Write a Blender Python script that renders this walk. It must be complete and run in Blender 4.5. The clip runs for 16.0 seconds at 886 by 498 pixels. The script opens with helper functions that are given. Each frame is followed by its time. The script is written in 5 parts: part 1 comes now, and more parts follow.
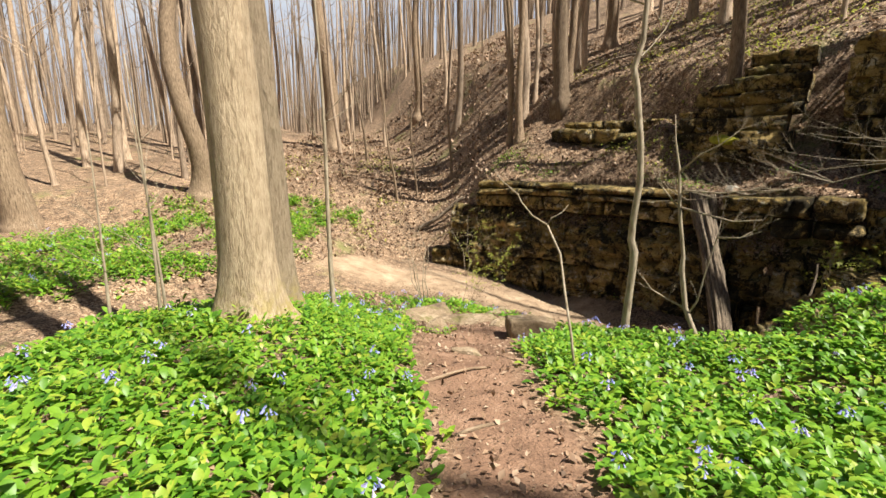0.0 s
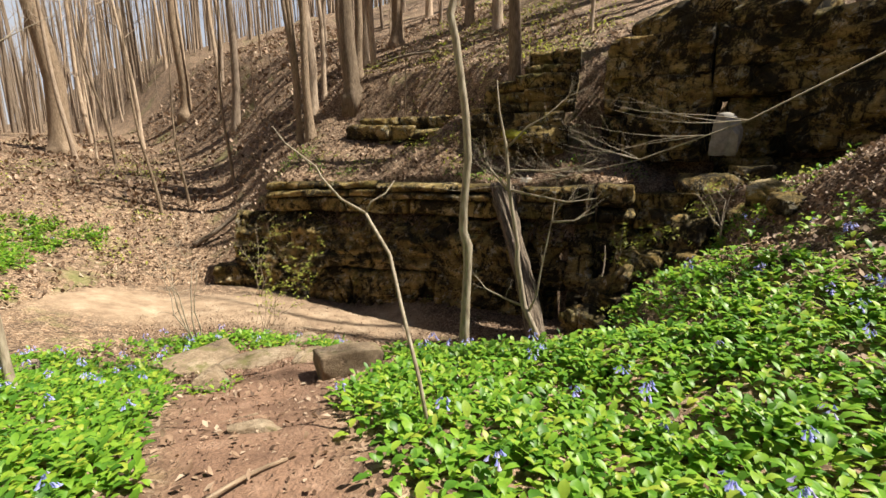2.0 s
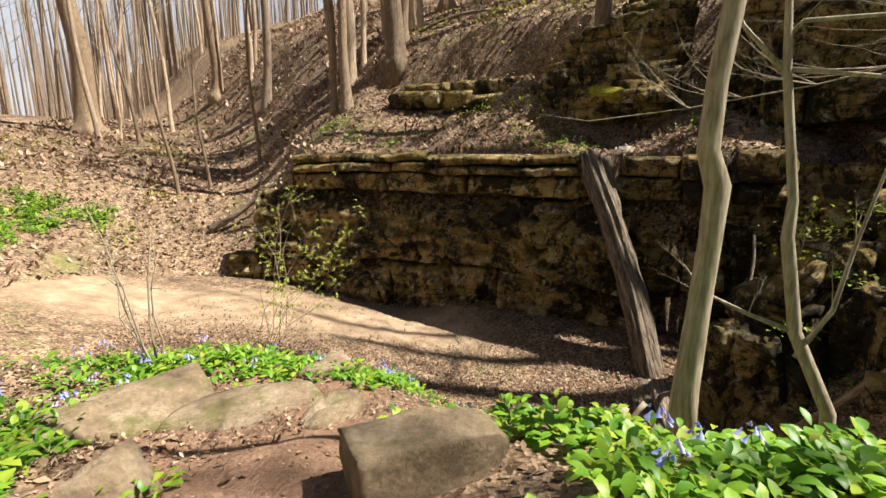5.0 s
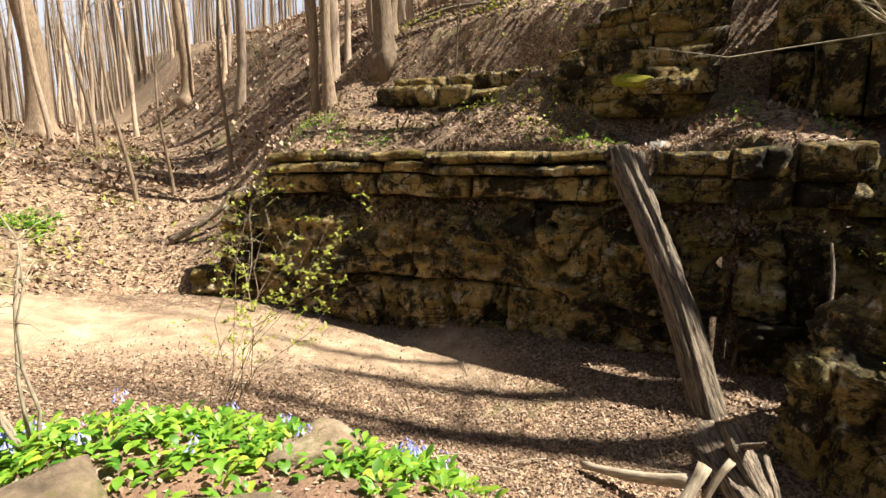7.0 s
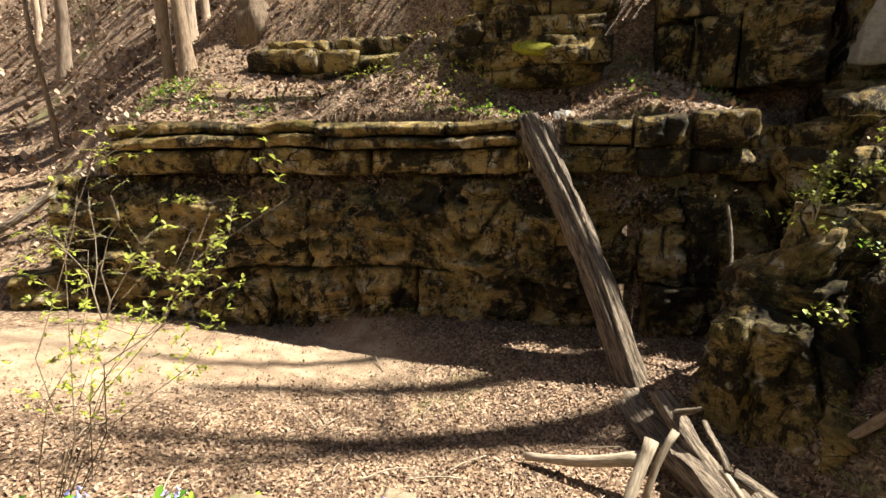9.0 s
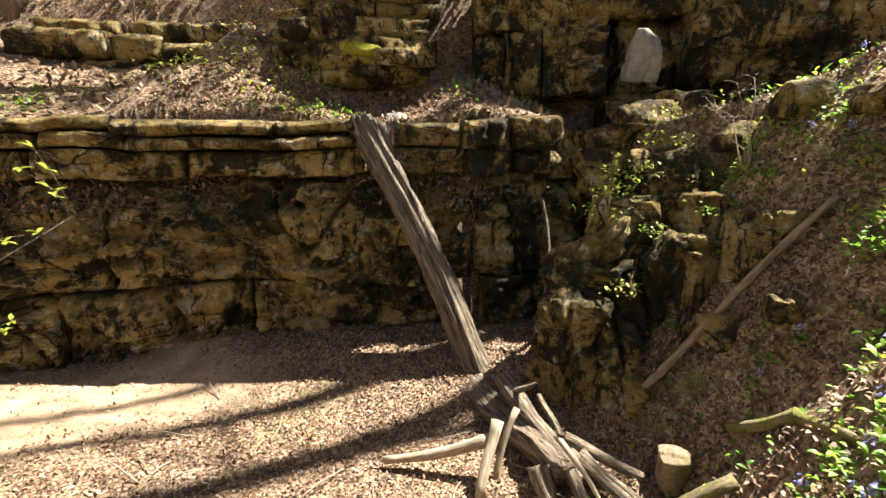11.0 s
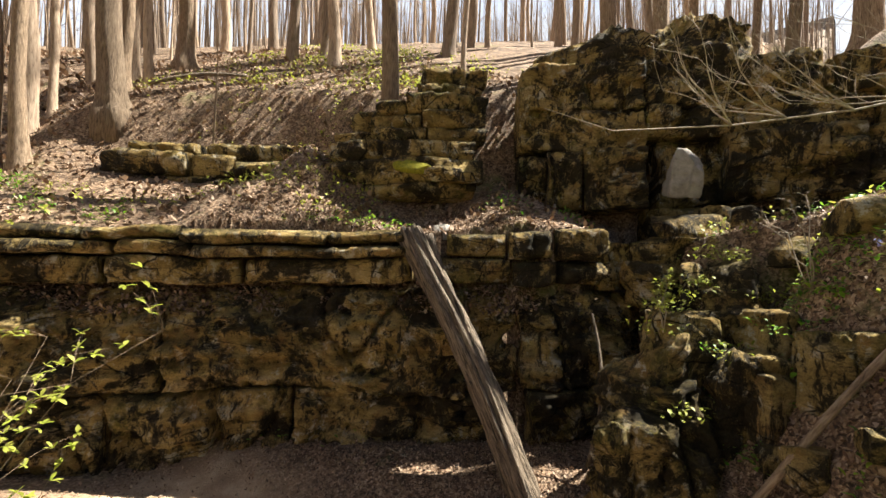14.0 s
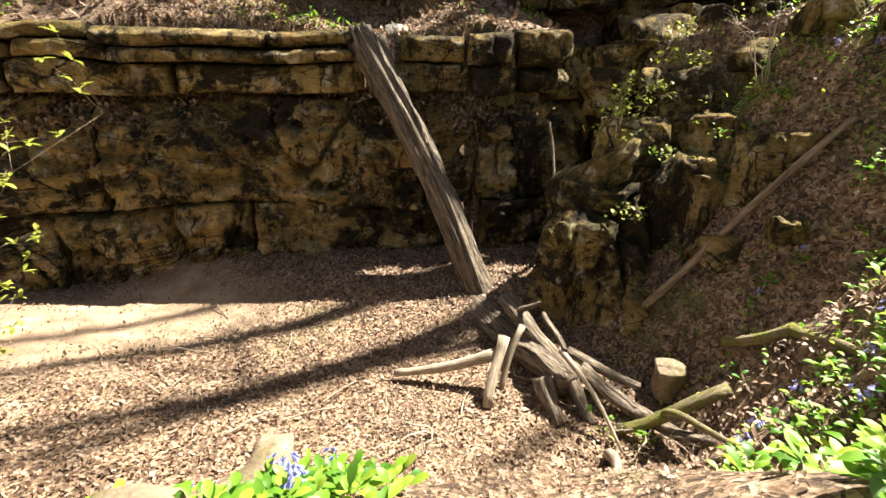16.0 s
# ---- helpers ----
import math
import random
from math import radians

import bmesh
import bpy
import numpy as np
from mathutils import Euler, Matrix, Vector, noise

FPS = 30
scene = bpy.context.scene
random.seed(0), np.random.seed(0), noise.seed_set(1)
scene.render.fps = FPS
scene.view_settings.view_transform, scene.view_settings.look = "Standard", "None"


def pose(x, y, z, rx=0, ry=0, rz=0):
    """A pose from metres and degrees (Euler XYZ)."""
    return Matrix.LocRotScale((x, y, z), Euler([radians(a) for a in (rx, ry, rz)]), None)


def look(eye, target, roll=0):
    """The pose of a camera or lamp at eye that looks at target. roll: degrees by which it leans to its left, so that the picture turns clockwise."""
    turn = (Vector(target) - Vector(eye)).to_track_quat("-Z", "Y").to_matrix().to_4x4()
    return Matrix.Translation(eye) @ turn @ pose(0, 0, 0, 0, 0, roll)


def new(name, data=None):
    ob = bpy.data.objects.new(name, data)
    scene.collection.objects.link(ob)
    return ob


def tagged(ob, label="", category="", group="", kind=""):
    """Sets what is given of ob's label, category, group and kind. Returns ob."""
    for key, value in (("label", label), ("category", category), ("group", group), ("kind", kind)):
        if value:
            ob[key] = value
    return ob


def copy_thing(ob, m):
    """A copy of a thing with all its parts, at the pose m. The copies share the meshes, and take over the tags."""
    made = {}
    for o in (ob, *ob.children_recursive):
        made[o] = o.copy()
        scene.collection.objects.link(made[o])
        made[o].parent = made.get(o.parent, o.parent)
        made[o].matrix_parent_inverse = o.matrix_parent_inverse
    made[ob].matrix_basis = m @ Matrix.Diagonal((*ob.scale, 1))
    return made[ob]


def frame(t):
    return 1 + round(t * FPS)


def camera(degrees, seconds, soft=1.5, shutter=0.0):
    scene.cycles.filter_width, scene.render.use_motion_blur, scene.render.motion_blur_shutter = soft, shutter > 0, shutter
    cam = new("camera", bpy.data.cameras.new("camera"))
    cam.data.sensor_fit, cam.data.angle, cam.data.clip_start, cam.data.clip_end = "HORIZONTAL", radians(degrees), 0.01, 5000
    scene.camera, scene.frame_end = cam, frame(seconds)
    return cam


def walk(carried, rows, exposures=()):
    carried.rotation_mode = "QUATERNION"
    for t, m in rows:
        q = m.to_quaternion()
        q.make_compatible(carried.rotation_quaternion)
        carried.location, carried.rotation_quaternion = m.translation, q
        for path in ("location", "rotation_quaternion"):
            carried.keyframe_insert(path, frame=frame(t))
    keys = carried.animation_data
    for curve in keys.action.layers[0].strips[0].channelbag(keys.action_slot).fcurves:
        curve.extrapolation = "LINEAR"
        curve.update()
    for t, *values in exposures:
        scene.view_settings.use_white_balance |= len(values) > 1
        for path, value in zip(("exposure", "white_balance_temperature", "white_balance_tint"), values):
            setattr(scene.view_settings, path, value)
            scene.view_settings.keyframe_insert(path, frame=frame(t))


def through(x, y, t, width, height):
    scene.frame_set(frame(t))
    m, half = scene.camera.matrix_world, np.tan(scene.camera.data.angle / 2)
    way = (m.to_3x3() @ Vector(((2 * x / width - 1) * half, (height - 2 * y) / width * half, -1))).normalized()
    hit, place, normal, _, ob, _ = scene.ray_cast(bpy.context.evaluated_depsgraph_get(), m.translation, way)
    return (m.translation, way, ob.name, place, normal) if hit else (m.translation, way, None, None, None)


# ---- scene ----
cam = camera(87.4, 16.0)
PATH = [
    (0.0, look((0.000, 0.000, 1.601), (0.000, 3.911, 0.760), -0.38)),
    (0.5, look((-0.026, 0.482, 1.496), (0.323, 4.384, 0.689), -0.45)),
    (1.0, look((0.078, 0.942, 1.345), (0.913, 4.769, 0.535), -0.55)),
    (1.5, look((0.156, 1.445, 1.277), (1.476, 5.135, 0.476), -0.63)),
    (2.0, look((0.296, 1.961, 1.136), (1.929, 5.527, 0.349), -0.57)),
    (2.5, look((0.383, 2.513, 1.007), (2.076, 6.055, 0.240), -0.47)),
    (3.0, look((0.496, 3.045, 0.836), (2.111, 6.627, 0.090), -0.40)),
    (3.5, look((0.556, 3.651, 0.754), (1.963, 7.312, -0.034), -0.26)),
    (3.7, look((0.572, 3.907, 0.665), (1.849, 7.612, -0.134), -0.23)),
    (5.8, look((0.887, 6.093, -0.117), (2.391, 9.721, -0.877), 0.30)),
    (6.0, look((0.886, 6.277, -0.181), (2.411, 9.897, -0.936), 0.33)),
    (6.5, look((0.905, 6.762, -0.223), (2.406, 10.400, -0.935), 0.35)),
    (7.0, look((0.938, 7.228, -0.251), (2.497, 10.852, -0.911), 0.39)),
    (7.5, look((0.991, 7.570, -0.361), (2.593, 11.177, -1.015), 0.38)),
    (8.0, look((1.003, 7.933, -0.401), (2.691, 11.494, -1.083), 0.33)),
    (8.5, look((0.987, 8.251, -0.429), (2.987, 11.633, -1.176), 0.03)),
    (9.0, look((0.984, 8.312, -0.424), (3.382, 11.408, -1.238), -0.43)),
    (9.5, look((1.027, 8.304, -0.424), (3.782, 11.065, -1.312), -1.01)),
    (10.0, look((1.073, 8.304, -0.414), (4.091, 10.732, -1.413), -1.19)),
    (10.2, look((1.074, 8.300, -0.420), (4.176, 10.604, -1.454), -1.25)),
    (12.3, look((0.921, 8.590, -0.305), (4.439, 10.467, -0.611), -0.32)),
    (12.5, look((0.906, 8.586, -0.297), (4.421, 10.484, -0.503), -0.04)),
    (13.0, look((0.928, 8.575, -0.283), (4.373, 10.607, -0.284), -0.05)),
    (13.5, look((0.947, 8.583, -0.291), (4.265, 10.813, -0.168), 0.18)),
    (14.0, look((0.948, 8.588, -0.307), (4.154, 10.979, -0.236), 0.40)),
    (14.5, look((0.931, 8.612, -0.336), (4.093, 11.054, -0.527), 0.66)),
    (15.0, look((0.897, 8.640, -0.381), (4.061, 11.007, -1.002), 0.43)),
    (15.5, look((0.891, 8.664, -0.440), (4.085, 10.820, -1.514), 0.29)),
    (16.0, look((0.902, 8.637, -0.496), (4.110, 10.561, -1.913), 0.32)),
]
walk(cam, PATH, exposures=((0.0, 1.2), (1.5, 1.1), (3.5, 1.08), (6.0, 1.5), (8.0, 1.6), (9.0, 1.75), (10.0, 2.15), (12.5, 2.15), (13.5, 1.95), (14.5, 1.85), (15.2, 2.05), (16.0, 2.1)))

# ---- world, sun ----
SUN_YAW, SUN_EL = 119.0, 57.0
world = bpy.data.worlds.new("sky")
scene.world = world
world.use_nodes = True
wn = world.node_tree.nodes
sky = wn.new("ShaderNodeTexSky")
sky.sky_type = "NISHITA"
sky.sun_disc = False
sky.sun_elevation, sky.sun_rotation = radians(SUN_EL), radians(SUN_YAW)
sky.air_density, sky.dust_density = 1.0, 2.0
world.node_tree.links.new(sky.outputs[0], wn["Background"].inputs[0])
wn["Background"].inputs[1].default_value = 0.023
sun = new("sun", bpy.data.lights.new("sun", "SUN"))
sun.data.energy, sun.data.angle, sun.data.color = 5.0, radians(0.6), (1.0, 0.93, 0.81)
sun_way = Vector((math.sin(radians(SUN_YAW)) * math.cos(radians(SUN_EL)), math.cos(radians(SUN_YAW)) * math.cos(radians(SUN_EL)), math.sin(radians(SUN_EL))))
sun.matrix_world = look(sun_way * 60, (0, 0, 0))

# ---- materials ----
def material(name, build):
    m = bpy.data.materials.new(name)
    m.use_nodes = True
    build(m.node_tree, m.node_tree.nodes["Principled BSDF"])
    return m


def node(nt, kind, **inputs):
    n = nt.nodes.new("ShaderNode" + kind)
    for k, v in inputs.items():
        n.inputs[k.replace("_", " ")].default_value = v
    return n


def ramp(nt, source, *stops):
    r = nt.nodes.new("ShaderNodeValToRGB")
    el = r.color_ramp.elements
    while len(el) < len(stops):
        el.new(0.5)
    for e, (p, c) in zip(el, stops):
        e.position, e.color = p, (*c, 1) if len(c) == 3 else c
    nt.links.new(source, r.inputs[0])
    return r.outputs[0]


def blend(nt, fac, a, b, mode="MIX"):
    m = nt.nodes.new("ShaderNodeMix")
    m.data_type, m.blend_type = "RGBA", mode
    for sock, v in ((m.inputs[0], fac), (m.inputs[6], a), (m.inputs[7], b)):
        if isinstance(v, (int, float)):
            sock.default_value = v
        elif isinstance(v, tuple):
            sock.default_value = (*v, 1)
        else:
            nt.links.new(v, sock)
    return m.outputs[2]


def coords(nt, scale=(1, 1, 1), kind="Object"):
    tc = nt.nodes.new("ShaderNodeTexCoord")
    mp = nt.nodes.new("ShaderNodeMapping")
    mp.inputs["Scale"].default_value = scale
    if kind == "World":
        geo = nt.nodes.new("ShaderNodeNewGeometry")
        nt.links.new(geo.outputs["Position"], mp.inputs[0])
    else:
        nt.links.new(tc.outputs[kind], mp.inputs[0])
    return mp.outputs[0]


def noise_tex(nt, vec, scale, detail=5, rough=0.6, distortion=0.0):
    n = node(nt, "TexNoise", Scale=scale, Detail=detail, Roughness=rough, Distortion=distortion)
    nt.links.new(vec, n.inputs["Vector"])
    return n.outputs["Fac"]


def node_color(nt, vec, scale):
    n = node(nt, "TexNoise", Scale=scale, Detail=3)
    nt.links.new(vec, n.inputs["Vector"])
    return n.outputs["Color"]


def bump(nt, bsdf, height, strength=0.5, distance=0.02):
    b = node(nt, "Bump", Strength=strength, Distance=distance)
    nt.links.new(height, b.inputs["Height"])
    nt.links.new(b.outputs[0], bsdf.inputs["Normal"])


def mat_rock(nt, p):
    v = coords(nt, kind="World")
    vs = coords(nt, (1, 1, 3.6), "World")
    vd = coords(nt, (2.6, 2.6, 0.8), "World")
    rnd = nt.nodes.new("ShaderNodeObjectInfo").outputs["Random"]
    base = ramp(nt, noise_tex(nt, vs, 0.8, 8, 0.62), (0.30, (0.15, 0.108, 0.04)), (0.43, (0.36, 0.275, 0.105)), (0.56, (0.54, 0.43, 0.19)), (0.70, (0.64, 0.55, 0.36)))
    base = blend(nt, 0.55, base, ramp(nt, rnd, (0.0, (0.78, 0.70, 0.58)), (0.5, (1.0, 0.96, 0.90)), (1.0, (1.12, 1.06, 1.0))), "MULTIPLY")
    grain = ramp(nt, noise_tex(nt, vs, 9, 10, 0.75), (0.32, (0.42, 0.38, 0.33)), (0.62, (1.12, 1.09, 1.05)))
    col = blend(nt, 0.8, base, grain, "MULTIPLY")
    col = blend(nt, 0.55, col, ramp(nt, noise_tex(nt, v, 38, 8, 0.82), (0.36, (0.3, 0.28, 0.26)), (0.64, (1.4, 1.38, 1.34))), "MULTIPLY")
    rust = ramp(nt, noise_tex(nt, vd, 0.9, 8, 0.7, 0.6), (0.52, (0, 0, 0)), (0.66, (0.7, 0.7, 0.7)))
    col = blend(nt, rust, col, (0.30, 0.175, 0.07))
    # pale lichen blots
    pale = ramp(nt, noise_tex(nt, v, 2.8, 9, 0.76), (0.55, (0, 0, 0)), (0.60, (0.85, 0.85, 0.85)))
    col = blend(nt, pale, col, (0.58, 0.54, 0.43))
    moss = ramp(nt, noise_tex(nt, v, 0.9, 9, 0.76), (0.53, (0, 0, 0)), (0.62, (0.85, 0.85, 0.85)))
    col = blend(nt, moss, col, ramp(nt, noise_tex(nt, v, 9, 6, 0.7), (0.35, (0.035, 0.035, 0.01)), (0.65, (0.13, 0.12, 0.025))))
    # black algae: broad patches and drips that run down from them
    patch = ramp(nt, noise_tex(nt, v, 0.75, 10, 0.80, 0.5), (0.485, (0, 0, 0)), (0.54, (0.95, 0.95, 0.95)))
    col = blend(nt, patch, col, ramp(nt, noise_tex(nt, v, 20, 6, 0.7), (0.4, (0.010, 0.009, 0.006)), (0.7, (0.045, 0.036, 0.022))))
    drip = ramp(nt, noise_tex(nt, vd, 1.5, 10, 0.78, 0.3), (0.53, (0, 0, 0)), (0.58, (0.92, 0.92, 0.92)))
    col = blend(nt, drip, col, (0.018, 0.015, 0.010))
    seam = nt.nodes.new("ShaderNodeTexVoronoi")
    seam.feature = "DISTANCE_TO_EDGE"
    seam.inputs["Scale"].default_value = 0.8
    nt.links.new(blend(nt, 0.3, coords(nt, (0.7, 0.7, 1.9), "World"), node_color(nt, v, 1.3), "ADD"), seam.inputs["Vector"])
    crack = ramp(nt, seam.outputs["Distance"], (0.003, (0.04, 0.035, 0.03)), (0.016, (1, 1, 1)))
    col = blend(nt, ramp(nt, noise_tex(nt, v, 0.7, 4, 0.6), (0.46, (0, 0, 0)), (0.56, (1, 1, 1))), col, blend(nt, 1.0, col, crack, "MULTIPLY"))
    up = nt.nodes.new("ShaderNodeSeparateXYZ")
    nt.links.new(nt.nodes.new("ShaderNodeNewGeometry").outputs["Normal"], up.inputs[0])
    cap = nt.nodes.new("ShaderNodeMath")
    cap.operation = "MULTIPLY"
    nt.links.new(ramp(nt, up.outputs["Z"], (0.6, (0, 0, 0)), (0.85, (1, 1, 1))), cap.inputs[0])
    nt.links.new(ramp(nt, noise_tex(nt, v, 1.4, 8, 0.75), (0.46, (0, 0, 0)), (0.6, (0.95, 0.95, 0.95))), cap.inputs[1])
    col = blend(nt, cap.outputs[0], col, ramp(nt, noise_tex(nt, v, 14, 6, 0.7), (0.35, (0.055, 0.042, 0.018)), (0.6, (0.13, 0.10, 0.035)), (0.75, (0.20, 0.17, 0.03))))
    nt.links.new(col, p.inputs["Base Color"])
    p.inputs["Roughness"].default_value = 0.92
    p.inputs["Specular IOR Level"].default_value = 0.2
    bump(nt, p, blend(nt, 0.4, noise_tex(nt, vs, 7, 10, 0.75), noise_tex(nt, v, 30, 6, 0.7)), 1.0, 0.12)


ROCK = material("sandstone", mat_rock)


def attribute(nt, name):
    n = nt.nodes.new("ShaderNodeAttribute")
    n.attribute_name = name
    return n.outputs["Fac"]


def mat_litter(nt, p):
    v = coords(nt, kind="World")
    vor = nt.nodes.new("ShaderNodeTexVoronoi")
    vor.inputs["Scale"].default_value = 26
    warp = blend(nt, 0.16, v, node_color(nt, v, 9), "ADD")
    nt.links.new(warp, vor.inputs["Vector"])
    sep = nt.nodes.new("ShaderNodeSeparateColor")
    nt.links.new(vor.outputs["Color"], sep.inputs[0])
    col = ramp(nt, sep.outputs[0], (0.0, (0.06, 0.037, 0.022)), (0.35, (0.19, 0.122, 0.074)), (0.7, (0.35, 0.248, 0.16)), (1.0, (0.50, 0.395, 0.285)))
    col = blend(nt, 0.8, col, ramp(nt, noise_tex(nt, v, 0.6, 7, 0.7), (0.3, (0.5, 0.46, 0.42)), (0.7, (1.1, 1.05, 1.0))), "MULTIPLY")
    col = blend(nt, 0.85, col, ramp(nt, noise_tex(nt, v, 2.6, 10, 0.82), (0.38, (0.25, 0.23, 0.21)), (0.5, (0.85, 0.83, 0.81)), (0.62, (1.4, 1.38, 1.35))), "MULTIPLY")
    green = ramp(nt, noise_tex(nt, v, 0.35, 7, 0.75), (0.56, (0, 0, 0)), (0.66, (0.7, 0.7, 0.7)))
    col = blend(nt, green, col, (0.16, 0.17, 0.05))
    fine = noise_tex(nt, v, 30, 8, 0.75)
    sandc = ramp(nt, noise_tex(nt, v, 1.6, 8, 0.65), (0.3, (0.20, 0.135, 0.085)), (0.5, (0.35, 0.25, 0.16)), (0.7, (0.50, 0.39, 0.27)))
    sandc = blend(nt, 0.5, sandc, ramp(nt, fine, (0.3, (0.6, 0.6, 0.6)), (0.7, (1.15, 1.15, 1.15))), "MULTIPLY")
    dirtc = ramp(nt, noise_tex(nt, v, 3.0, 8, 0.7), (0.3, (0.13, 0.07, 0.042)), (0.55, (0.25, 0.145, 0.09)), (0.75, (0.36, 0.23, 0.155)))
    dirtc = blend(nt, 0.7, dirtc, ramp(nt, fine, (0.3, (0.5, 0.5, 0.5)), (0.7, (1.2, 1.2, 1.2))), "MULTIPLY")
    col = blend(nt, attribute(nt, "sand"), col, sandc)
    col = blend(nt, attribute(nt, "dirt"), col, dirtc)
    nt.links.new(col, p.inputs["Base Color"])
    p.inputs["Roughness"].default_value = 0.9
    bump(nt, p, blend(nt, 0.5, vor.outputs["Distance"], fine), 0.8, 0.035)


LITTER = material("leaf_litter", mat_litter)


def mat_bark(nt, p):
    v = coords(nt, (9, 9, 1.3))
    rnd = nt.nodes.new("ShaderNodeObjectInfo").outputs["Random"]
    h = noise_tex(nt, v, 3.0, 7, 0.65, 0.5)
    col = ramp(nt, h, (0.3, (0.08, 0.055, 0.035)), (0.5, (0.26, 0.19, 0.125)), (0.72, (0.44, 0.35, 0.25)))
    col = blend(nt, 0.6, col, ramp(nt, rnd, (0, (0.45, 0.42, 0.38)), (1, (1.1, 1.04, 0.98))), "MULTIPLY")
    nt.links.new(col, p.inputs["Base Color"])
    p.inputs["Roughness"].default_value = 0.9
    bump(nt, p, h, 0.9, 0.03)


BARK = material("bark", mat_bark)


def mat_leaf(nt, p, stops, through=0.35, rough=0.5):
    geo = nt.nodes.new("ShaderNodeNewGeometry")
    v = coords(nt, kind="World")
    col = ramp(nt, geo.outputs["Random Per Island"], *stops)
    col = blend(nt, 0.5, col, ramp(nt, noise_tex(nt, v, 25, 4, 0.6), (0.3, (0.7, 0.7, 0.7)), (0.7, (1.15, 1.15, 1.15))), "MULTIPLY")
    nt.links.new(col, p.inputs["Base Color"])
    p.inputs["Roughness"].default_value = rough
    if through:
        tr = nt.nodes.new("ShaderNodeBsdfTranslucent")
        nt.links.new(col, tr.inputs[0])
        mix = nt.nodes.new("ShaderNodeMixShader")
        mix.inputs[0].default_value = through
        nt.links.new(p.outputs[0], mix.inputs[1])
        nt.links.new(tr.outputs[0], mix.inputs[2])
        nt.links.new(mix.outputs[0], nt.nodes["Material Output"].inputs[0])


GREEN = material("fresh_leaf", lambda nt, p: mat_leaf(nt, p, ((0.0, (0.06, 0.18, 0.016)), (0.4, (0.17, 0.36, 0.03)), (0.8, (0.27, 0.45, 0.04)), (1.0, (0.42, 0.50, 0.06))), 0.45, 0.45))
SPROUT = material("young_leaf", lambda nt, p: mat_leaf(nt, p, ((0.0, (0.30, 0.36, 0.04)), (1.0, (0.42, 0.44, 0.08))), 0.45, 0.5))
PETAL = material("bluebell_petal", lambda nt, p: mat_leaf(nt, p, ((0.0, (0.26, 0.30, 0.72)), (0.6, (0.40, 0.42, 0.85)), (1.0, (0.58, 0.50, 0.80))), 0.3, 0.6))
DRY = material("dry_leaf", lambda nt, p: mat_leaf(nt, p, ((0.0, (0.06, 0.033, 0.018)), (0.3, (0.17, 0.10, 0.058)), (0.65, (0.31, 0.205, 0.13)), (1.0, (0.46, 0.35, 0.25))), 0.12, 0.7))


def mat_dead(nt, p):
    v = coords(nt, (14, 14, 1.2))
    h = noise_tex(nt, v, 2.2, 8, 0.65, 0.8)
    col = ramp(nt, h, (0.36, (0.02, 0.015, 0.01)), (0.48, (0.14, 0.105, 0.072)), (0.66, (0.34, 0.27, 0.195)))
    nt.links.new(col, p.inputs["Base Color"])
    p.inputs["Roughness"].default_value = 0.85
    bump(nt, p, h, 1.0, 0.05)


DEAD = material("weathered_log", mat_dead)


def mat_pale(nt, p):
    v = coords(nt, (12, 12, 2))
    h = noise_tex(nt, v, 3.0, 6, 0.6)
    col = ramp(nt, h, (0.3, (0.17, 0.13, 0.085)), (0.6, (0.38, 0.32, 0.235)), (0.8, (0.5, 0.45, 0.37)))
    nt.links.new(col, p.inputs["Base Color"])
    p.inputs["Roughness"].default_value = 0.8
    bump(nt, p, h, 0.5, 0.01)


PALE = material("pale_bark", mat_pale)


def mat_stone(nt, p):
    v = coords(nt, kind="World")
    col = ramp(nt, noise_tex(nt, v, 2.5, 9, 0.7), (0.3, (0.11, 0.08, 0.05)), (0.5, (0.28, 0.21, 0.135)), (0.7, (0.46, 0.38, 0.27)))
    col = blend(nt, 0.8, col, ramp(nt, noise_tex(nt, v, 24, 8, 0.75), (0.3, (0.5, 0.48, 0.45)), (0.7, (1.15, 1.12, 1.1))), "MULTIPLY")
    moss = ramp(nt, noise_tex(nt, v, 2.2, 9, 0.78), (0.52, (0, 0, 0)), (0.62, (0.85, 0.85, 0.85)))
    col = blend(nt, moss, col, (0.12, 0.115, 0.03))
    nt.links.new(col, p.inputs["Base Color"])
    p.inputs["Roughness"].default_value = 0.9
    bump(nt, p, noise_tex(nt, v, 12, 10, 0.75), 0.9, 0.04)


STONE = material("field_stone", mat_stone)


def mat_mossy_wood(nt, p):
    v = coords(nt, (10, 10, 2))
    col = ramp(nt, noise_tex(nt, v, 2.5, 7, 0.7), (0.35, (0.10, 0.075, 0.045)), (0.6, (0.30, 0.24, 0.16)))
    moss = ramp(nt, noise_tex(nt, coords(nt, kind="World"), 4, 8, 0.75), (0.43, (0, 0, 0)), (0.55, (0.95, 0.95, 0.95)))
    col = blend(nt, moss, col, ramp(nt, noise_tex(nt, coords(nt, kind="World"), 30, 6, 0.7), (0.35, (0.10, 0.11, 0.015)), (0.65, (0.26, 0.25, 0.04))))
    nt.links.new(col, p.inputs["Base Color"])
    p.inputs["Roughness"].default_value = 0.95
    bump(nt, p, noise_tex(nt, v, 4, 8, 0.75), 0.9, 0.03)


MOSSY_WOOD = material("mossy_wood", mat_mossy_wood)


